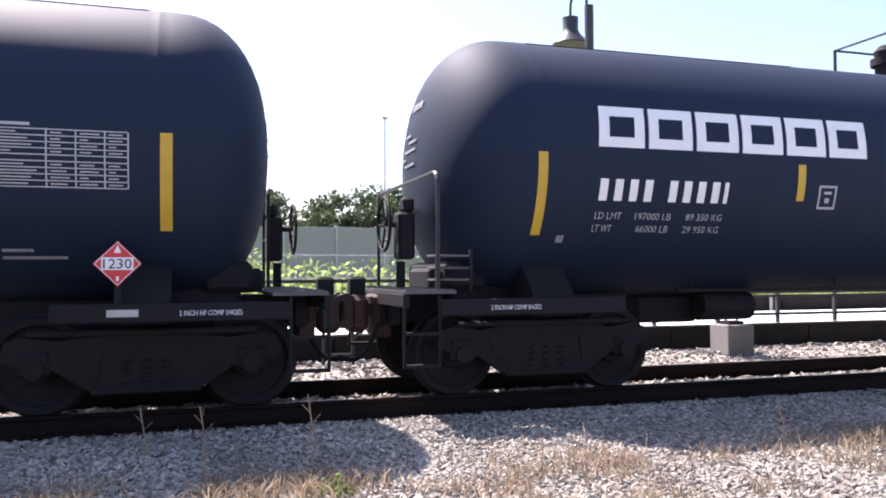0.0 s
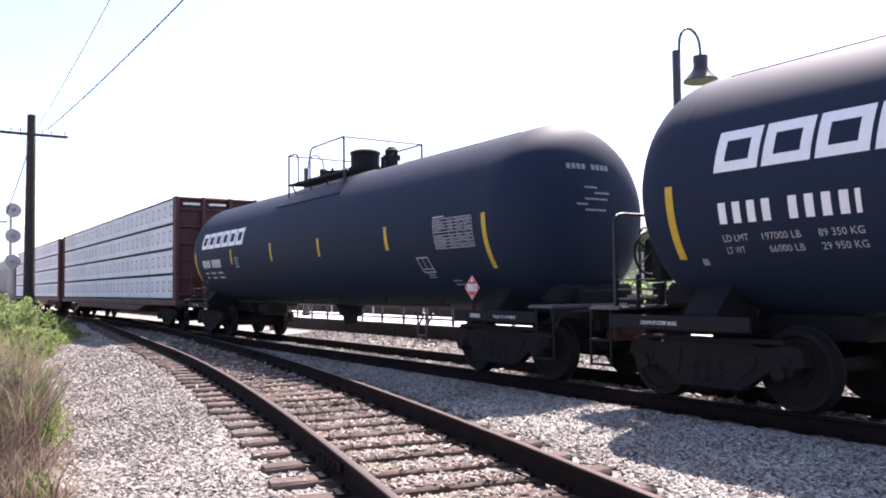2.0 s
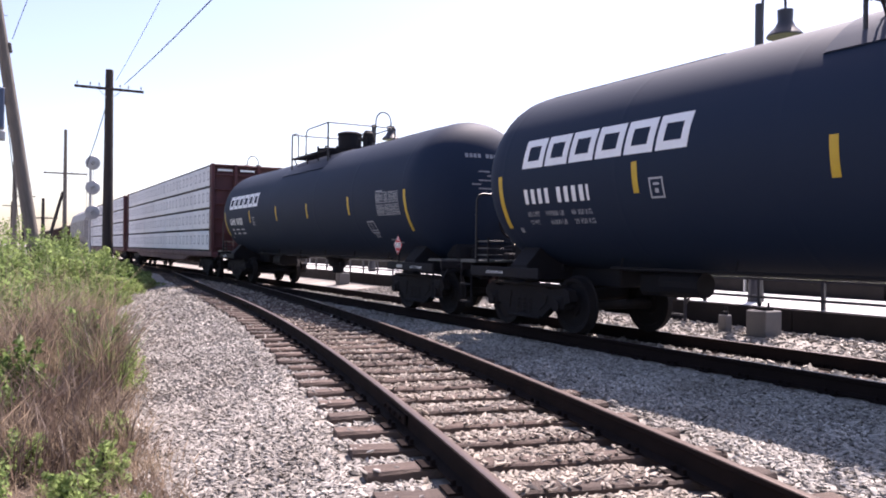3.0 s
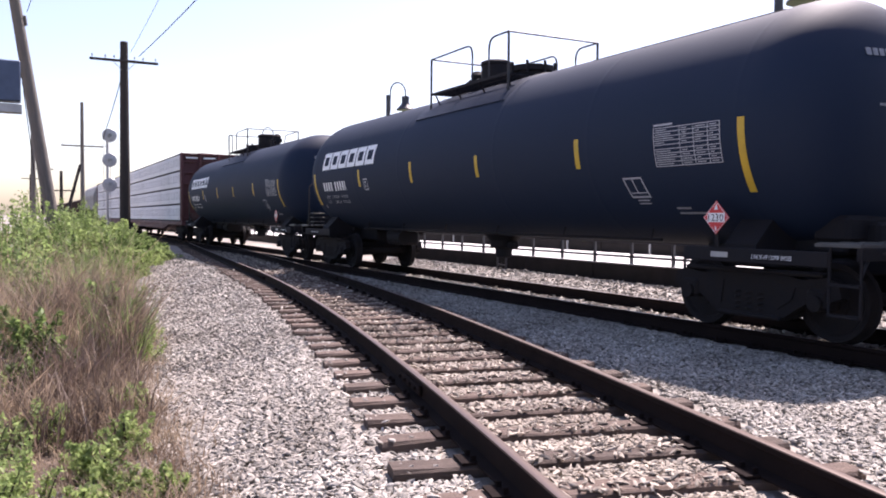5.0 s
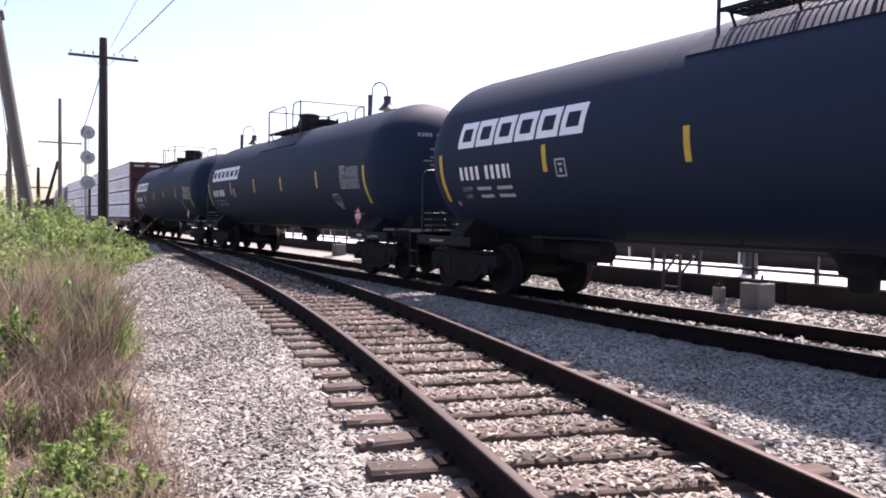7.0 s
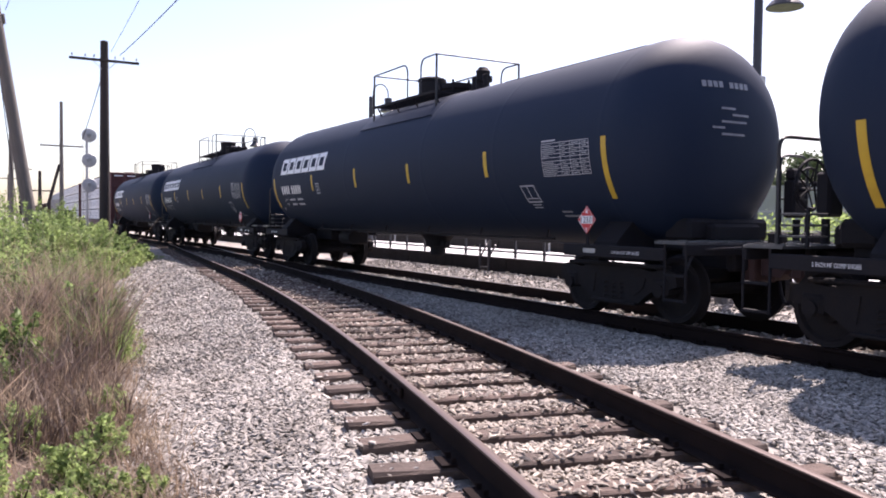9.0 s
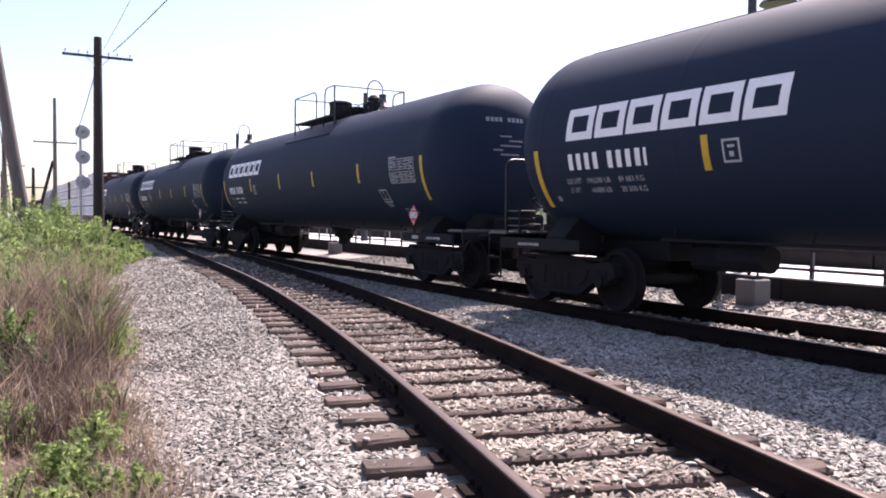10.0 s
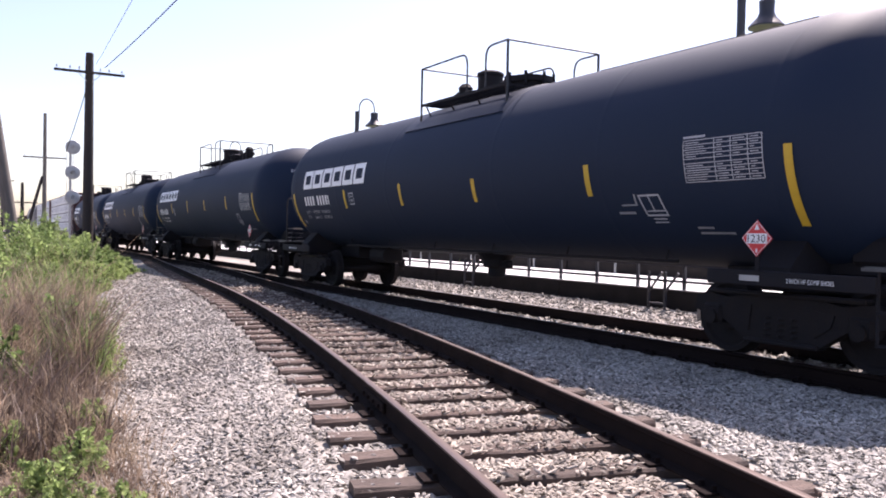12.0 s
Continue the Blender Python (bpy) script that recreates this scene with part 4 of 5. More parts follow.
rails = empty("guard_rail", Matrix(), "pale metal guard rail beyond the platform", "guard rail", kind="structure")
for z in (1.13, 1.60):
    bm = bmesh.new()
    box(bm, (-20, 16.3, z), (110, 0.03, 0.03))
    part("guard_bar", bm, GALV, rails)
for i in range(28):
    bm = bmesh.new()
    box(bm, (-74 + 4 * i, 16.33, 0.90), (0.05, 0.05, 1.42))
    part("guard_post", bm, GALV, rails)
mast = empty("thin_mast", pose(9.7, 39, GZ), "thin pale metal mast", "mast")
bm = bmesh.new()
rod(bm, (0, 0, -0.1), (0, 0, 9.2), 0.06, 8, 0.035)
part("mast_tube", bm, GALV, mast)
bm = bmesh.new()
box(bm, (0, 0, 9.2), (0.28, 0.1, 0.12), 0.02)
part("mast_head", bm, GALV, mast)


# ---- foliage ----
def leaf_cloud(rng, centres, radii, per, size, flat=0.0, droop=0.5):
    """Many small folded leaves scattered in and on clumps; returns vertices and faces."""
    centres, radii = np.asarray(centres, float), np.asarray(radii, float)
    n = len(centres) * per
    d = rng.normal(size=(n, 3))
    d /= np.linalg.norm(d, axis=1)[:, None]
    r = rng.random(n) ** 0.45
    c = np.repeat(centres, per, 0) + d * r[:, None] * np.repeat(radii, per, 0)
    u = rng.normal(size=(n, 3)) + d * 0.4
    u[:, 2] -= droop * 0.3
    u /= np.linalg.norm(u, axis=1)[:, None]
    w = np.cross(u, rng.normal(size=(n, 3)))
    w /= np.linalg.norm(w, axis=1)[:, None]
    s = size * rng.uniform(0.6, 1.4, n)[:, None]
    V = np.stack([c - u * s, c + w * s * 0.42, c + u * s, c - w * s * 0.42], 1)
    return V.reshape(-1, 3), np.arange(n * 4).reshape(-1, 4)


def blades(rng, base, height, width, lean):
    """Upright tapering grass blades with a bend."""
    base = np.asarray(base, float)
    n = len(base)
    a = rng.uniform(0, 2 * np.pi, n)
    side = np.stack([np.cos(a), np.sin(a), 0 * a], 1)
    b = rng.uniform(0, 2 * np.pi, n)
    tip = np.stack([np.cos(b), np.sin(b), 0 * b], 1) * (rng.random(n) * lean)[:, None]
    h = (height * rng.uniform(0.5, 1.25, n))[:, None]
    up = np.array([[0, 0, 1.0]])
    w = width * rng.uniform(0.6, 1.4, n)[:, None]
    m = base + up * h * 0.55 + tip * h * 0.3
    t = base + up * h + tip * h
    V = np.stack([base - side * w, base + side * w, m + side * w * 0.7, m - side * w * 0.7, t + side * w * 0.15, t - side * w * 0.15], 1)
    k = np.arange(n)[:, None] * 6
    F = np.concatenate([k + np.array([[0, 1, 2, 3]]), k + np.array([[3, 2, 4, 5]])])
    return V.reshape(-1, 3), F


def tree(x, y, z, high, wide, seed):
    rng = np.random.default_rng(seed)
    th = empty("tree", pose(x, y, z), "dense dark green broadleaf tree", "tree", "trees beyond the fence")
    bm = bmesh.new()
    rod(bm, (0, 0, -0.1), (0.1, 0, high * 0.45), 0.28, 8, 0.16)
    cs, rs = [], []
    for i in range(26):
        a, h = rng.uniform(0, 2 * np.pi), rng.uniform(0.22, 1.0)
        rad = wide * (1 - abs(h - 0.5) * 1.1) * rng.uniform(0.2, 0.9)
        c = (rad * math.cos(a), rad * math.sin(a), high * h * 0.93)
        if i < 9:
            rod(bm, (0.05, 0, high * rng.uniform(0.25, 0.42)), c, 0.09, 5, 0.02)
        cs.append(c)
        k = rng.uniform(0.5, 1.0) * wide * 0.42
        rs.append((k, k, k * 0.75))
    part("trunk", bm, BARK, th)
    V, F = leaf_cloud(rng, cs, rs, 260, 0.20)
    ob = new("crown", fast_mesh("crown", V, F, TREELEAF))
    ob.parent = th


TREES = [(-1.0, 58, 4.0, 3.4), (4.8, 57, 4.2, 3.6), (10.5, 58, 4.6, 3.6), (-6.5, 57, 4.6, 3.4), (-12.5, 58, 4.6, 3.4), (2.5, 62, 4.6, 4.0), (7.0, 64, 5.4, 4.5), (14.5, 60, 5.2, 4.2), (18.5, 63, 4.4, 4.0), (-3.5, 66, 4.0, 4.4), (-9.5, 60, 4.2, 3.6), (-19.0, 52, 8.3, 3.6), (-15.0, 57, 5.0, 3.6), (-23, 50, 6.6, 3.6),
         (-27.5, 58, 5.0, 4.0), (-36, 60, 5.6, 4.5), (26, 60, 5, 4.5), (-46, 62, 5.4, 4.6), (-58, 64, 5, 4.6)]
for k, (x, y, hgt, wd) in enumerate(TREES):
    tree(x, y, GZ, hgt + 2.7, wd, 40 + k)

rng = np.random.default_rng(7)
# weeds on the bank
n = 1500
cs = np.stack([rng.uniform(-70, 26, n), 17.0 + 6.5 * rng.random(n) ** 1.3, np.zeros(n)], 1)
cs[:, 2] = [GZ + rng.uniform(0.25, 1.35) * (0.85 + 0.75 * (noise.noise((c[0] * 0.25, c[1] * 0.3, 2)) + 0.4)) for c in cs]
V, F = leaf_cloud(rng, cs, np.tile([0.75, 0.55, 0.45], (n, 1)), 60, 0.085)
tagged(new("bank_weeds", fast_mesh("bank_weeds", V, F, LEAFY)), "tall bright green weeds behind the platform", "weeds", kind="stuff")


def strip(x):
    """Right-hand edge of the growth beside the siding."""
    return float(np.interp(-x, [3, 4.5, 6, 8, 11, 19, 26, 31, 40, 60], [0.9, 0.85, 0.95, 1.05, 1.5, 2.0, 3.2, 4.9, 6.0, 6.2]))


def bush(x, y, high, wide, seed, mat, size, per=420, label="leafy green bush beside the track", puff=0.26):
    """Many leaning shoots with small leaves along them, so that the outline stays ragged."""
    r = np.random.default_rng(seed)
    th = empty("bush", pose(x, y, ground_z(x, y) - 0.02), label, "bush", "bushes beside the siding")
    bm = bmesh.new()
    cs, rs = [], []
    for i in range(18):
        a, q = r.uniform(0, 2 * np.pi), r.uniform(0.05, 0.85)
        h = high * r.uniform(0.45, 1.1) * (1 - 0.3 * q)
        foot = Vector((wide * q * 0.55 * math.cos(a), wide * q * 0.55 * math.sin(a), 0))
        tip = Vector((wide * q * 1.1 * math.cos(a) + r.uniform(-0.1, 0.1), wide * q * 1.1 * math.sin(a) + r.uniform(-0.1, 0.1), h))
        if i < 9:
            rod(bm, foot, tip, 0.010, 4, 0.003)
        for f in (0.3, 0.5, 0.68, 0.84, 0.97):
            p = foot.lerp(tip, f)
            cs.append((p.x, p.y, p.z))
            k = wide * puff * (1.25 - f * 0.8)
            rs.append((k, k, high * 0.10))
    part("stem", bm, BARK, th)
    V, F = leaf_cloud(r, cs, rs, max(6, per // 28), size)
    ob = new("foliage", fast_mesh("foliage", V, F, mat))
    ob.parent = th


r0 = random.Random(11)
k = 0
for x in np.arange(-12.5, -46, -1.35):
    e = strip(x)
    for off, hh in ((0.75, 0.75), (1.8, 1.45), (3.0, 2.25)):
        hgt = hh * r0.uniform(0.6, 1.2) * (1.0 if x > -30 else 0.9)
        wd = r0.uniform(0.75, 1.1)
        mat = LEAF if r0.random() < 0.65 else LEAFY
        bush(x + r0.uniform(-0.5, 0.5), e - off + r0.uniform(-0.25, 0.25), hgt, wd, 100 + k, mat, 0.042 if x > -22 else 0.058, 640)
        k += 1
# low creeping growth at the edge of the ballast
for x in np.arange(-22, -36, -0.9):
    bush(x, strip(x) - 0.25 + r0.uniform(-0.2, 0.2), 0.35, 0.7, 400 + k, LEAFY, 0.045, 420, "low yellow-green weeds at the ballast edge")
    k += 1
# near weeds
for x, y, hgt, wd in ((-5.0, 0.0, 0.40, 0.30), (-5.4, 0.38, 0.30, 0.24), (-5.9, 0.66, 0.34, 0.24), (-5.5, -0.25, 0.5, 0.35), (-4.7, 0.30, 0.22, 0.22), (-6.3, 0.1, 0.36, 0.28), (-4.9, 0.78, 0.20, 0.16), (-6.9, 0.84, 0.34, 0.2), (-4.45, 0.02, 0.28, 0.22), (-4.75, -0.15, 0.34, 0.28), (-5.05, 0.52, 0.24, 0.20), (-9.6, 1.25, 0.5, 0.3), (-11.2, 1.5, 0.45, 0.35)):
    bush(x, y, hgt, wd, 600 + k, LEAFY, 0.021, 330, "small green weed growing in the gravel", 0.28)
    k += 1
# brown litter under the growth
bm = bmesh.new()
line = [(-4.0 - 1.0 * i) for i in range(46)]
rows = []
for x in line:
    e = strip(x) - 0.12 + 0.18 * noise.noise((x * 1.7, 0, 0)) 
    fray = max(0.0, min(1.0, (-4.6 - x) / 1.2))
    rows.append([bm.verts.new((x, y, ground_z(x, y) + 0.012 + 0.02 * noise.noise((x, y, 4)))) for y in (e, e - 0.5, e - 1.2, e - 2.5, e - 5, e - 9)])
    for j, v in enumerate(rows[-1]):
        # the earth sinks under the gravel, at an uneven line, where the verge ends
        v.co.x += 0.5 * noise.noise((x * 0.7, v.co.y * 1.3, 9)) * (1 if x > -8 else 0)
        v.co.z -= 0.06 * (1 - fray)
for p, q in zip(rows, rows[1:]):
    for i in range(5):
        bm.faces.new((p[i], p[i + 1], q[i + 1], q[i]))
tagged(new("verge_soil", finish("verge_soil", bm, SOIL, True)), "brown earth and dead grass litter", "soil", kind="structure")
# dry grass, in clumps, with green blades among it
for name, mat, n, x0, x1, lo, hi, wid, label in (("dry_grass", STRAW, 17000, -13.5, -5.6, 0.28, 0.80, 0.006, "tall dry brown grass beside the siding"),
                                                 ("green_grass", LEAF, 4500, -15.5, -9.2, 0.25, 0.7, 0.006, "green grass blades among the dry grass"),
                                                 ("dead_stalks", STALK, 9000, -11.5, -6.0, 0.40, 0.85, 0.007, "dark brown dead weed stalks in the dry grass"),
                                                 ("tawny_grass", STRAW, 5000, -16.0, -9.0, 0.5, 1.15, 0.004, "thin tawny seed stalks above the grass")):
    bx = rng.uniform(x0, x1, n)
    by = np.array([strip(x) for x in bx]) - 0.05 - rng.random(n) * 2.5
    sh = {"dry_grass": 5.0, "dead_stalks": 41.0, "green_grass": 15.0, "tawny_grass": 25.0}[name]
    w = np.array([noise.noise((x * 1.1, y * 1.6, sh)) for x, y in zip(bx, by)])
    keep = rng.random(n) < np.clip(0.45 + 1.6 * w, 0.03, 1)
    bx, by, w = bx[keep], by[keep], w[keep]
    base = np.stack([bx, by, [ground_z(x, y) - 0.01 for x, y in zip(bx, by)]], 1)
    tall = np.interp(-bx, [6, 8, 11, 13.5], [lo, lo + 0.2, hi, hi]) * np.clip(0.75 + 0.9 * w, 0.4, 1.3)
    V, F = blades(rng, base, tall, wid, 0.95)
    tagged(new(name, fast_mesh(name, V, F, mat)), label, "grass", kind="stuff")
for x, y, hgt, wd in ((-8.8, 0.2, 0.75, 0.4), (-10.4, 0.9, 0.85, 0.45), (-9.5, -0.3, 0.9, 0.5), (-11.5, 0.2, 1.0, 0.6), (-7.6, -0.2, 0.55, 0.35), (-12.2, 1.1, 0.8, 0.5)):
    bush(x, y, hgt, wd, 700 + k, LEAF, 0.04, 420)
    k += 1
for x, y, hgt, wd in ((1.25, 5.1, 0.12, 0.12),):
    bush(x, y, hgt, wd, 700 + k, LEAFY, 0.018, 140, "small green weed growing in the gravel", 0.28)
    k += 1
# short straw in the gravel before the train
n = 24000
bx, by = rng.uniform(-1.5, 7.5, n), 4.85 + 0.45 * rng.normal(size=n)
keep = rng.random(n) < np.clip(0.15 + 1.7 * np.array([noise.noise((x * 1.4, y * 1.4, 33)) for x, y in zip(bx, by)]), 0.02, 1)
bx, by = bx[keep], by[keep]
n = len(bx)
base = np.stack([bx, by, [ground_z(x, y) for x, y in zip(bx, by)]], 1)
V, F = blades(rng, base, np.full(n, 0.12), 0.0045, 1.5)
tagged(new("straw_tufts", fast_mesh("straw_tufts", V, F, STRAW)), "short dry straw tufts in the gravel", "grass", kind="stuff")
n = 6500
bx = -4.0 - 11 * rng.random(n) ** 1.6
by = np.array([strip(x) for x in bx]) + 0.05 - np.abs(rng.normal(size=n)) * 0.6 + 0.3 * rng.random(n) ** 3
base = np.stack([bx, by, [ground_z(x, y) for x, y in zip(bx, by)]], 1)
V, F = blades(rng, base, np.full(n, 0.16), 0.004, 1.6)
tagged(new("edge_straw", fast_mesh("edge_straw", V, F, STRAW)), "flattened dry straw at the edge of the gravel", "grass", kind="stuff")
for x, y, hgt in ((1.15, 5.35, 0.62), (0.45, 5.5, 0.55), (0.05, 5.9, 0.5), (4.8, 5.1, 0.4)):
    r = np.random.default_rng(int(x * 100) + 900)
    th = empty("dry_weed", pose(x, y, ground_z(x, y)), "thin dry weed stalk in the gravel", "weed", "dry weeds in the gravel")
    bm = bmesh.new()
    tube(bm, [(0, 0, -0.02), (0.02, 0, hgt * 0.5), (-0.02, 0.02, hgt)], 0.005, 5)
    for i in range(6):
        z = hgt * (0.35 + 0.11 * i)
        a = i * 2.2
        rod(bm, (0, 0, z), (0.07 * math.cos(a), 0.07 * math.sin(a), z + 0.06), 0.003, 4)
    part("stalk", bm, STRAW, th)


# ---- poles, wires and signal ----
def insulator(bm, x, y, z):
    rod(bm, (x, y, z), (x, y, z + 0.10), 0.012, 6)
    rod(bm, (x, y, z + 0.08), (x, y, z + 0.2), 0.05, 8, 0.03)


def utility_pole(x, y, high, r, mat, label, arm=0.0, lean=(0, 0), arm_drop=0.75, turn=90.0):
    z = ground_z(x, y)
    th = empty("utility_pole", pose(x, y, z, 0, 0, 0), label, "utility pole", "poles along the line")
    th.matrix_basis = Matrix.Translation((x, y, z)) @ Matrix.Rotation(radians(lean[0]), 4, "X") @ Matrix.Rotation(radians(lean[1]), 4, "Y")
    bm = bmesh.new()
    lathe(bm, [(-0.3, r * 1.15), (high * 0.3, r * 1.05), (high * 0.7, r * 0.9), (high - 0.03, r * 0.78), (high, r * 0.6)], 14, "Z")
    part("pole", bm, mat, th, "", True)
    if arm:
        q = Matrix.Rotation(radians(turn), 4, "Z")
        bm = bmesh.new()
        box(bm, (0, 0, 0), (arm, 0.10, 0.13), 0.01)
        bmesh.ops.transform(bm, verts=bm.verts[:], matrix=Matrix.Translation((0.18, 0, high - arm_drop)) @ q)
        part("crossarm", bm, mat, th)
        bm = bmesh.new()
        for s in (-1, 1):
            rod(bm, (s * 0.05, 0.02, high - arm_drop - 0.55), (s * 0.55, 0.02, high - arm_drop - 0.06), 0.02, 5)
        bmesh.ops.transform(bm, verts=bm.verts[:], matrix=Matrix.Translation((0.16, 0, 0)) @ q)
        part("arm_brace", bm, GALV, th)
        for i in (-0.92, -0.55, -0.3, 0.3, 0.55, 0.92):
            bm = bmesh.new()
            insulator(bm, i * arm / 2, 0, 0.06)
            bmesh.ops.transform(bm, verts=bm.verts[:], matrix=Matrix.Translation((0.18, 0, high - arm_drop)) @ q)
            part("insulator", bm, GALV, th)
    return th


def span(name, a, b, sag, r, label):
    a, b = Vector(a), Vector(b)
    cu = bpy.data.curves.new(name, "CURVE")
    cu.dimensions, cu.bevel_depth, cu.bevel_resolution = "3D", r, 1
    sp = cu.splines.new("POLY")
    n = 24
    sp.points.add(n)
    for i in range(n + 1):
        k = i / n
        p = a.lerp(b, k)
        sp.points[i].co = (p.x, p.y, p.z - sag * 4 * k * (1 - k), 1)
    cu.materials.append(WIRE)
    return tagged(new(name, cu), label, "cable")


PX, PYY = -46.0, 5.1
utility_pole(PX, PYY, 10.85, 0.25, POLE, "dark creosoted wooden utility pole with one crossarm", 3.4, (0, 0), 1.05)
span("power_line", (PX + 0.2, PYY + 0.72, 9.75), (10, 5.85, 9.2), 0.6, 0.020, "dark overhead wire from the pole")
span("power_line", (PX + 0.2, PYY + 0.3, 9.9), (10, 4.15, 12.6), 0.7, 0.011, "thin dark overhead wire")
span("guy_wire", (PX + 0.1, PYY - 0.2, 8.35), (-56.6, 4.95, 6.2), 0.1, 0.024, "slack wire from the pole to the signal")
lean_pole = utility_pole(-33.0, 1.37, 12.0, 0.215, GREYPOLE, "leaning weathered grey utility pole without crossarm", 0, (8.3, 0))
for z, y, sz in ((6.9, -0.25, 0.42), (8.7, 0.22, 0.36)):
    bm = bmesh.new()
    box(bm, (0.0, y, z), (0.14, 0.12, sz), 0.03)
    part("pole_fitting", bm, GREYPOLE, lean_pole)
span("guy_wire", (-33, 0.17, 6.6), (-33.5, 0.87, 0.2), 0.0, 0.014, "grey guy wire beside the leaning pole")
span("guy_wire", (-33, 0.40, 8.6), (-20, 2.9, 14.5), 0.1, 0.012, "dark wire from the leaning pole")
span("power_line", (-33, 0.22, 9.4), (-31, -14, 10.2), 0.2, 0.012, "thin wire from the leaning pole")
utility_pole(-82.0, 5.40, 12.1, 0.18, GREYPOLE, "slim weathered grey utility pole", 3.6, (0, 0), 4.05)
utility_pole(-100.0, 4.4, 6.6, 0.2, POLE, "short dark utility pole", 3.0, (0, 0), 2.2)
utility_pole(-62.0, 1.0, 7.2, 0.17, GREYPOLE, "slim weathered grey utility pole beside the bushes")
utility_pole(-130.0, 3.2, 9.0, 0.2, POLE, "distant dark utility pole", 3.0)
utility_pole(-165.0, 2.2, 9.0, 0.2, POLE, "distant dark utility pole", 3.0)
br = empty("pole_brace", pose(-82, 5.35, GZ), "dark slanting timber brace against the pole", "pole brace")
bm = bmesh.new()
rod(bm, (-0.2, -1.7, -0.1), (0, -0.12, 6.2), 0.16, 8, 0.13)
part("brace", bm, POLE, br)

sg = empty("railway_signal", pose(-57.0, 5.25, GZ), "railway signal mast with three round signal heads", "railway signal")
bm = bmesh.new()
rod(bm, (0, 0, 0), (0, 0, 7.1), 0.085, 10)
box(bm, (0, 0, 0.15), (0.5, 0.5, 0.3), 0.03)
part("mast", bm, GALV, sg)
for z in (6.7, 5.1, 3.5):
    bm = bmesh.new()
    lathe(bm, [(0.20, 0.05), (0.20, 0.43), (0.22, 0.455), (0.25, 0.43), (0.27, 0.16), (0.275, 0.02)], 28, "X")
    bmesh.ops.translate(bm, verts=bm.verts[:], vec=(0, 0.12, z))
    part("signal_disc", bm, GALV, sg, "round grey signal backing disc", True)
    bm = bmesh.new()
    box(bm, (0.02, 0.08, z), (0.36, 0.3, 0.42), 0.03)
    part("lamp_case", bm, BLACK, sg)
    bm = bmesh.new()
    lathe(bm, [(0.26, 0.13), (0.42, 0.12), (0.42, 0.10), (0.28, 0.10), (0.28, 0.01)], 16, "X", False)
    bmesh.ops.translate(bm, verts=bm.verts[:], vec=(0, 0.12, z))
    part("lamp_hood", bm, GALV, sg)
bm = bmesh.new()
for s in (-0.2, 0.2):
    rod(bm, (-0.25, s, 0), (-0.25, s, 6.4), 0.015, 5)
for i in range(18):
    rod(bm, (-0.25, -0.2, 0.4 + 0.33 * i), (-0.25, 0.2, 0.4 + 0.33 * i), 0.012, 5)
part("ladder", bm, GALV, sg)
sb = empty("relay_cabinet", pose(-55.5, 3.9, GZ), "dark trackside relay cabinet by the signal", "cabinet")
bm = bmesh.new()
box(bm, (0, 0, 0.9), (0.6, 0.7, 1.8), 0.03)
box(bm, (0, 0, 1.83), (0.7, 0.8, 0.06), 0.01)
part("case", bm, BLACK, sb)

# equipment hung on a pole beside the camera's left
ep = empty("equipment_post", pose(-24.0, -0.95, ground_z(-24, -0.95)), "pole with a blue-grey equipment box on a bracket", "utility pole")
bm = bmesh.new()
rod(bm, (0, 0, -0.2), (0, 0, 8.0), 0.14, 10, 0.12)
part("post", bm, GREYPOLE, ep)
bm = bmesh.new()
box(bm, (0.0, 0.78, 5.12), (0.5, 0.60, 1.05), 0.03)
part("equipment_box", bm, BOXBLUE, ep)
bm = bmesh.new()
box(bm, (0.0, 0.53, 4.42), (0.3, 1.15, 0.24), 0.02)
part("bracket", bm, GALV, ep)


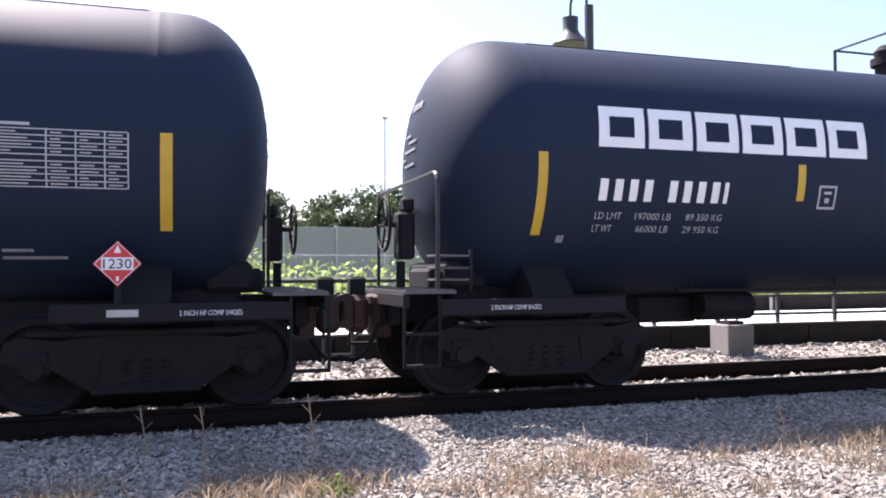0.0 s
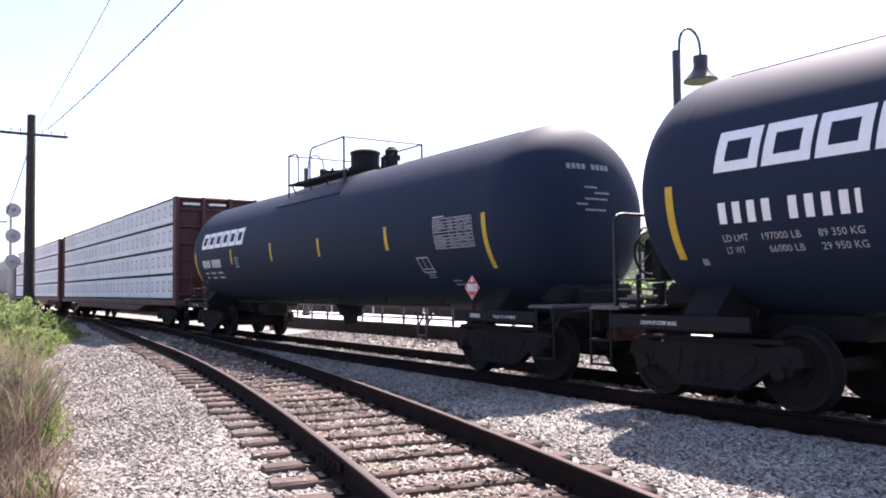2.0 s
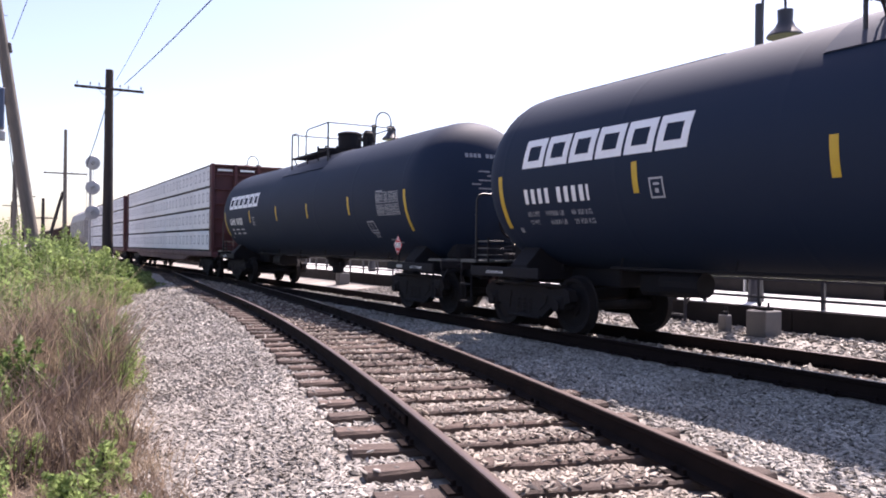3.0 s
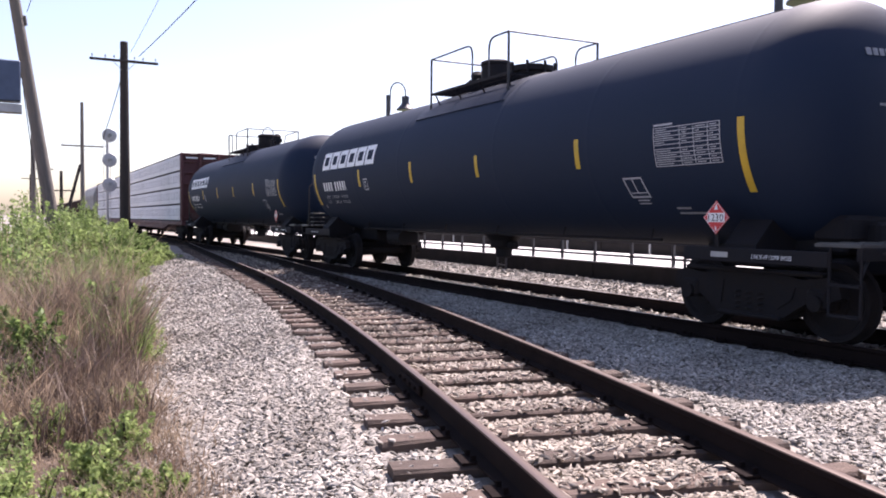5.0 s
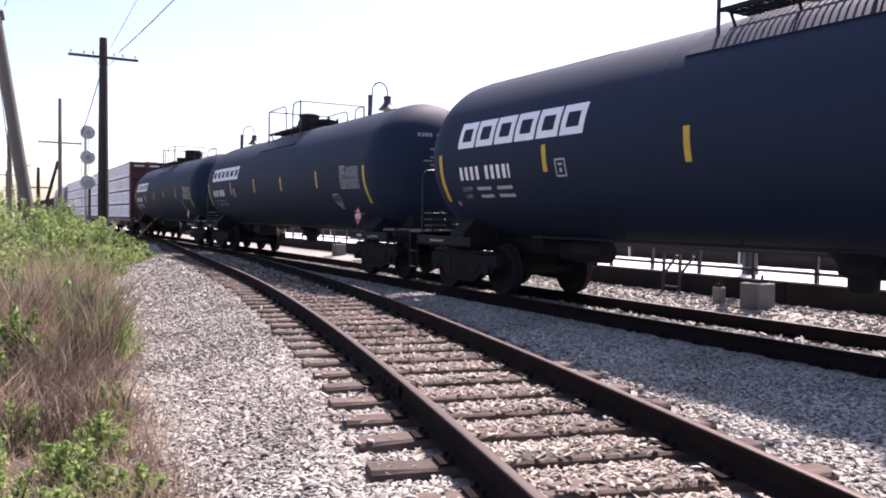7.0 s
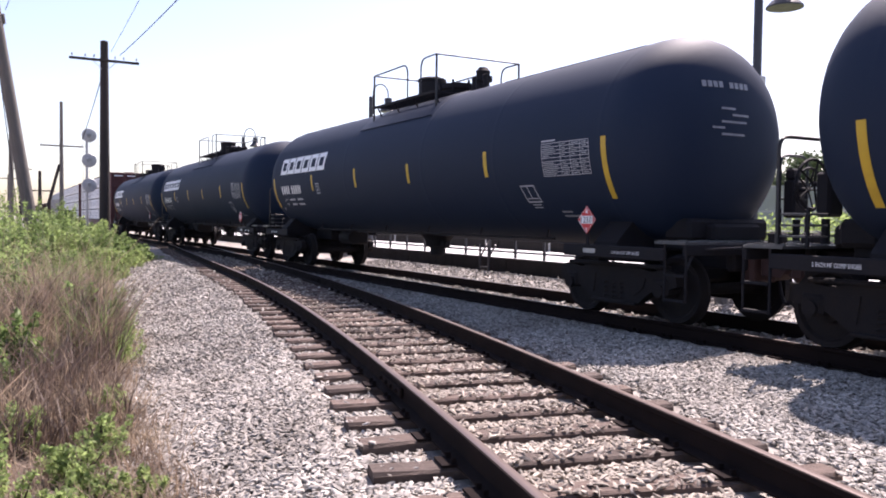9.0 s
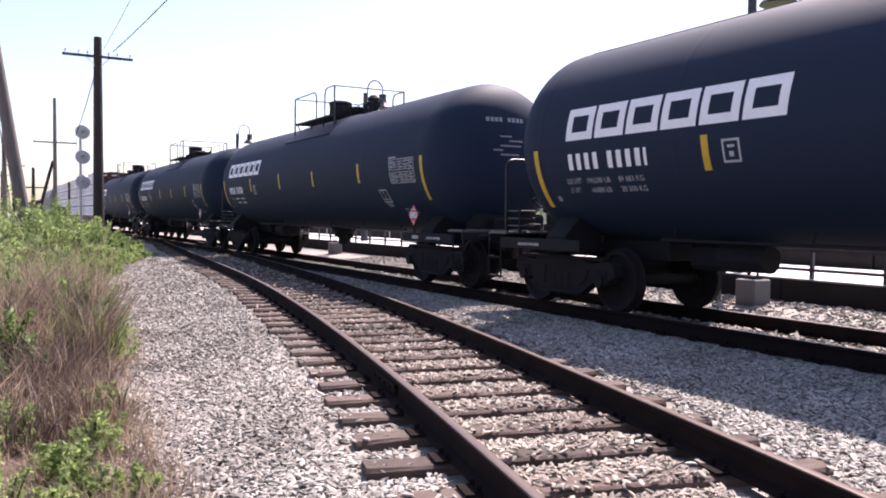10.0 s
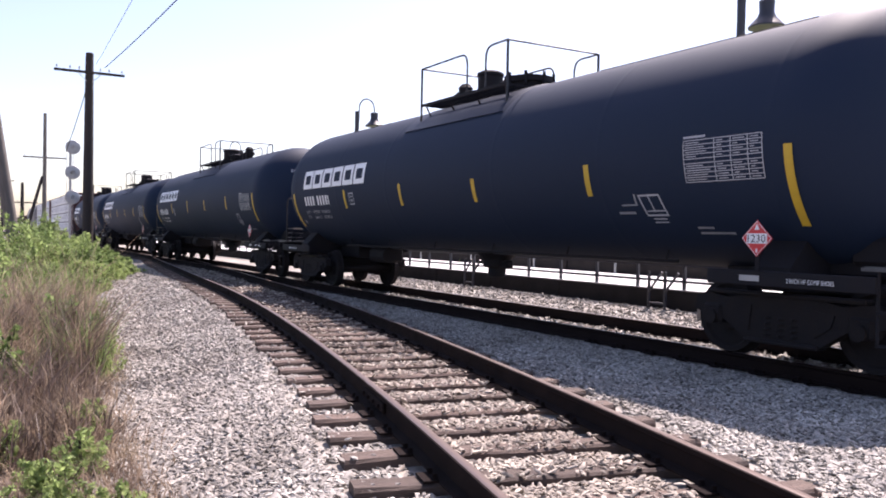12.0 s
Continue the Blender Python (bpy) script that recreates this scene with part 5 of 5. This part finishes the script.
# ---- loose ballast ----
def stones(name, x0, x1, y0, y1, density, size, seed, label, facets):
    r = np.random.default_rng(seed)
    n = int((x1 - x0) * (y1 - y0) * density)
    x, y = r.uniform(x0, x1, n), r.uniform(y0, y1, n)
    ya = np.array([siding_y(a) for a in x])
    keep = np.ones(n, bool)
    edge = np.array([strip(a) for a in x])
    keep &= (y > edge - 0.4) | (x > -4.5)
    for c in (ya, np.full(n, TY)):
        d = np.abs(y - c)
        keep &= np.abs(d - HALF_GAUGE) > 0.105
        for q in (-1, 1):
            off = y - c - q * HALF_GAUGE
            keep &= (off > 0) | (off < -0.15)
    # fewer stones lie on the ties of the siding
    sl = np.array([(siding_y(a + 0.2) - siding_y(a - 0.2)) / 0.4 for a in x])
    dd = (y - ya) / (1 + sl * sl)
    ph = np.mod(x + sl * dd - (-40 + 0.3), 0.585)
    on_tie = (np.minimum(ph, 0.585 - ph) < 0.135) & (np.abs(dd - 0.05) < 1.40)
    keep &= ~(on_tie & (r.random(n) < np.where(np.abs(dd) < 0.68, 0.80, 0.97)))
    x, y, on_tie = x[keep], y[keep], on_tie[keep]
    n = len(x)
    z = np.array([ground_z(a, b) for a, b in zip(x, y)])
    s = size * r.uniform(0.55, 1.35, n)
    z = z + s * r.uniform(-0.2, 0.45, n) + np.where(on_tie, 0.055, 0)
    if facets == 20:
        bmx = bmesh.new()
        bmesh.ops.create_icosphere(bmx, subdivisions=1, radius=1)
    else:
        bmx = bmesh.new()
        bmesh.ops.create_cone(bmx, cap_ends=True, segments=4, radius1=1.0, radius2=0.75, depth=1.2)
    bmesh.ops.triangulate(bmx, faces=bmx.faces[:])
    bv = np.array([v.co[:] for v in bmx.verts])
    bf = np.array([[v.index for v in f.verts] for f in bmx.faces])
    bmx.free()
    V = np.repeat(bv[None], n, 0) * r.uniform(0.62, 1.25, (n, len(bv), 1))
    V *= (np.stack([r.uniform(0.95, 2.0, n), r.uniform(0.45, 0.85, n), r.uniform(0.25, 0.55, n)], 1) * s[:, None])[:, None, :]
    a, b = r.uniform(0, 2 * np.pi, n), r.uniform(-0.6, 0.6, n)
    ca, sa, cb, sb2 = np.cos(a), np.sin(a), np.cos(b), np.sin(b)
    X = V[:, :, 0] * cb[:, None] + V[:, :, 2] * sb2[:, None]
    Z = -V[:, :, 0] * sb2[:, None] + V[:, :, 2] * cb[:, None]
    Y = V[:, :, 1]
    W = np.stack([X * ca[:, None] - Y * sa[:, None] + x[:, None], X * sa[:, None] + Y * ca[:, None] + y[:, None], Z + z[:, None]], 2)
    stained = np.abs(dd[keep]) < r.uniform(0.55, 1.0, n)
    for rows, called, mat, said in ((~stained, name, STONE, label), (stained, "track_stones", RUSTY, "brown rust-stained crushed stones between the rails")):
        m = int(rows.sum())
        if m:
            Fs = bf[None] + (np.arange(m) * len(bv))[:, None, None]
            tagged(new(called, fast_mesh(called, W[rows].reshape(-1, 3), Fs.reshape(-1, 3), mat)), said, "gravel", kind="stuff")


stones("ballast_stones", -8.5, -2.2, 0.6, 7.4, 1750, 0.0225, 1, "loose pale grey and pink crushed stones between the ties", 20)
stones("ballast_stones", -15.5, -8.5, 0.6, 7.6, 1050, 0.0245, 2, "loose pale grey and pink crushed stones between the ties", 12)
stones("ballast_stones", -34.0, -15.5, 1.6, 7.8, 300, 0.036, 3, "loose pale grey crushed stones along the track", 12)
stones("ballast_stones", -2.2, 9.0, 3.4, 7.6, 1000, 0.0225, 4, "loose pale crushed stones before the train", 12)
stones("ballast_stones", -4.4, -2.2, -5.0, 0.6, 420, 0.028, 7, "loose pale crushed stones beside the siding", 12)
stones("ballast_stones", -2.2, 10.0, -5.0, 3.4, 260, 0.030, 6, "loose pale crushed stones beside the siding", 12)
stones("ballast_stones", -26.0, 13.0, 7.6, 12.1, 130, 0.042, 5, "loose pale crushed stones between train and platform", 12)


# ---- what moves ----
def motions():
    steps = [0.5 * i for i in range(25)]
    fine = [0.1 * i for i in range(121)]
    for car in TRAIN:
        p = car.matrix_basis.translation.copy()
        walk(car, [(t, pose(p.x + travel(t), p.y, p.z)) for t in steps])
    for car in TANKS + [L1]:
        for w in [c for c in car.children if c.name.startswith("wheelset")]:
            p = w.matrix_basis.translation.copy()
            walk(w, [(t, pose(p.x, p.y, p.z, 0, math.degrees(travel(t) / WR), 0)) for t in fine])


motions()
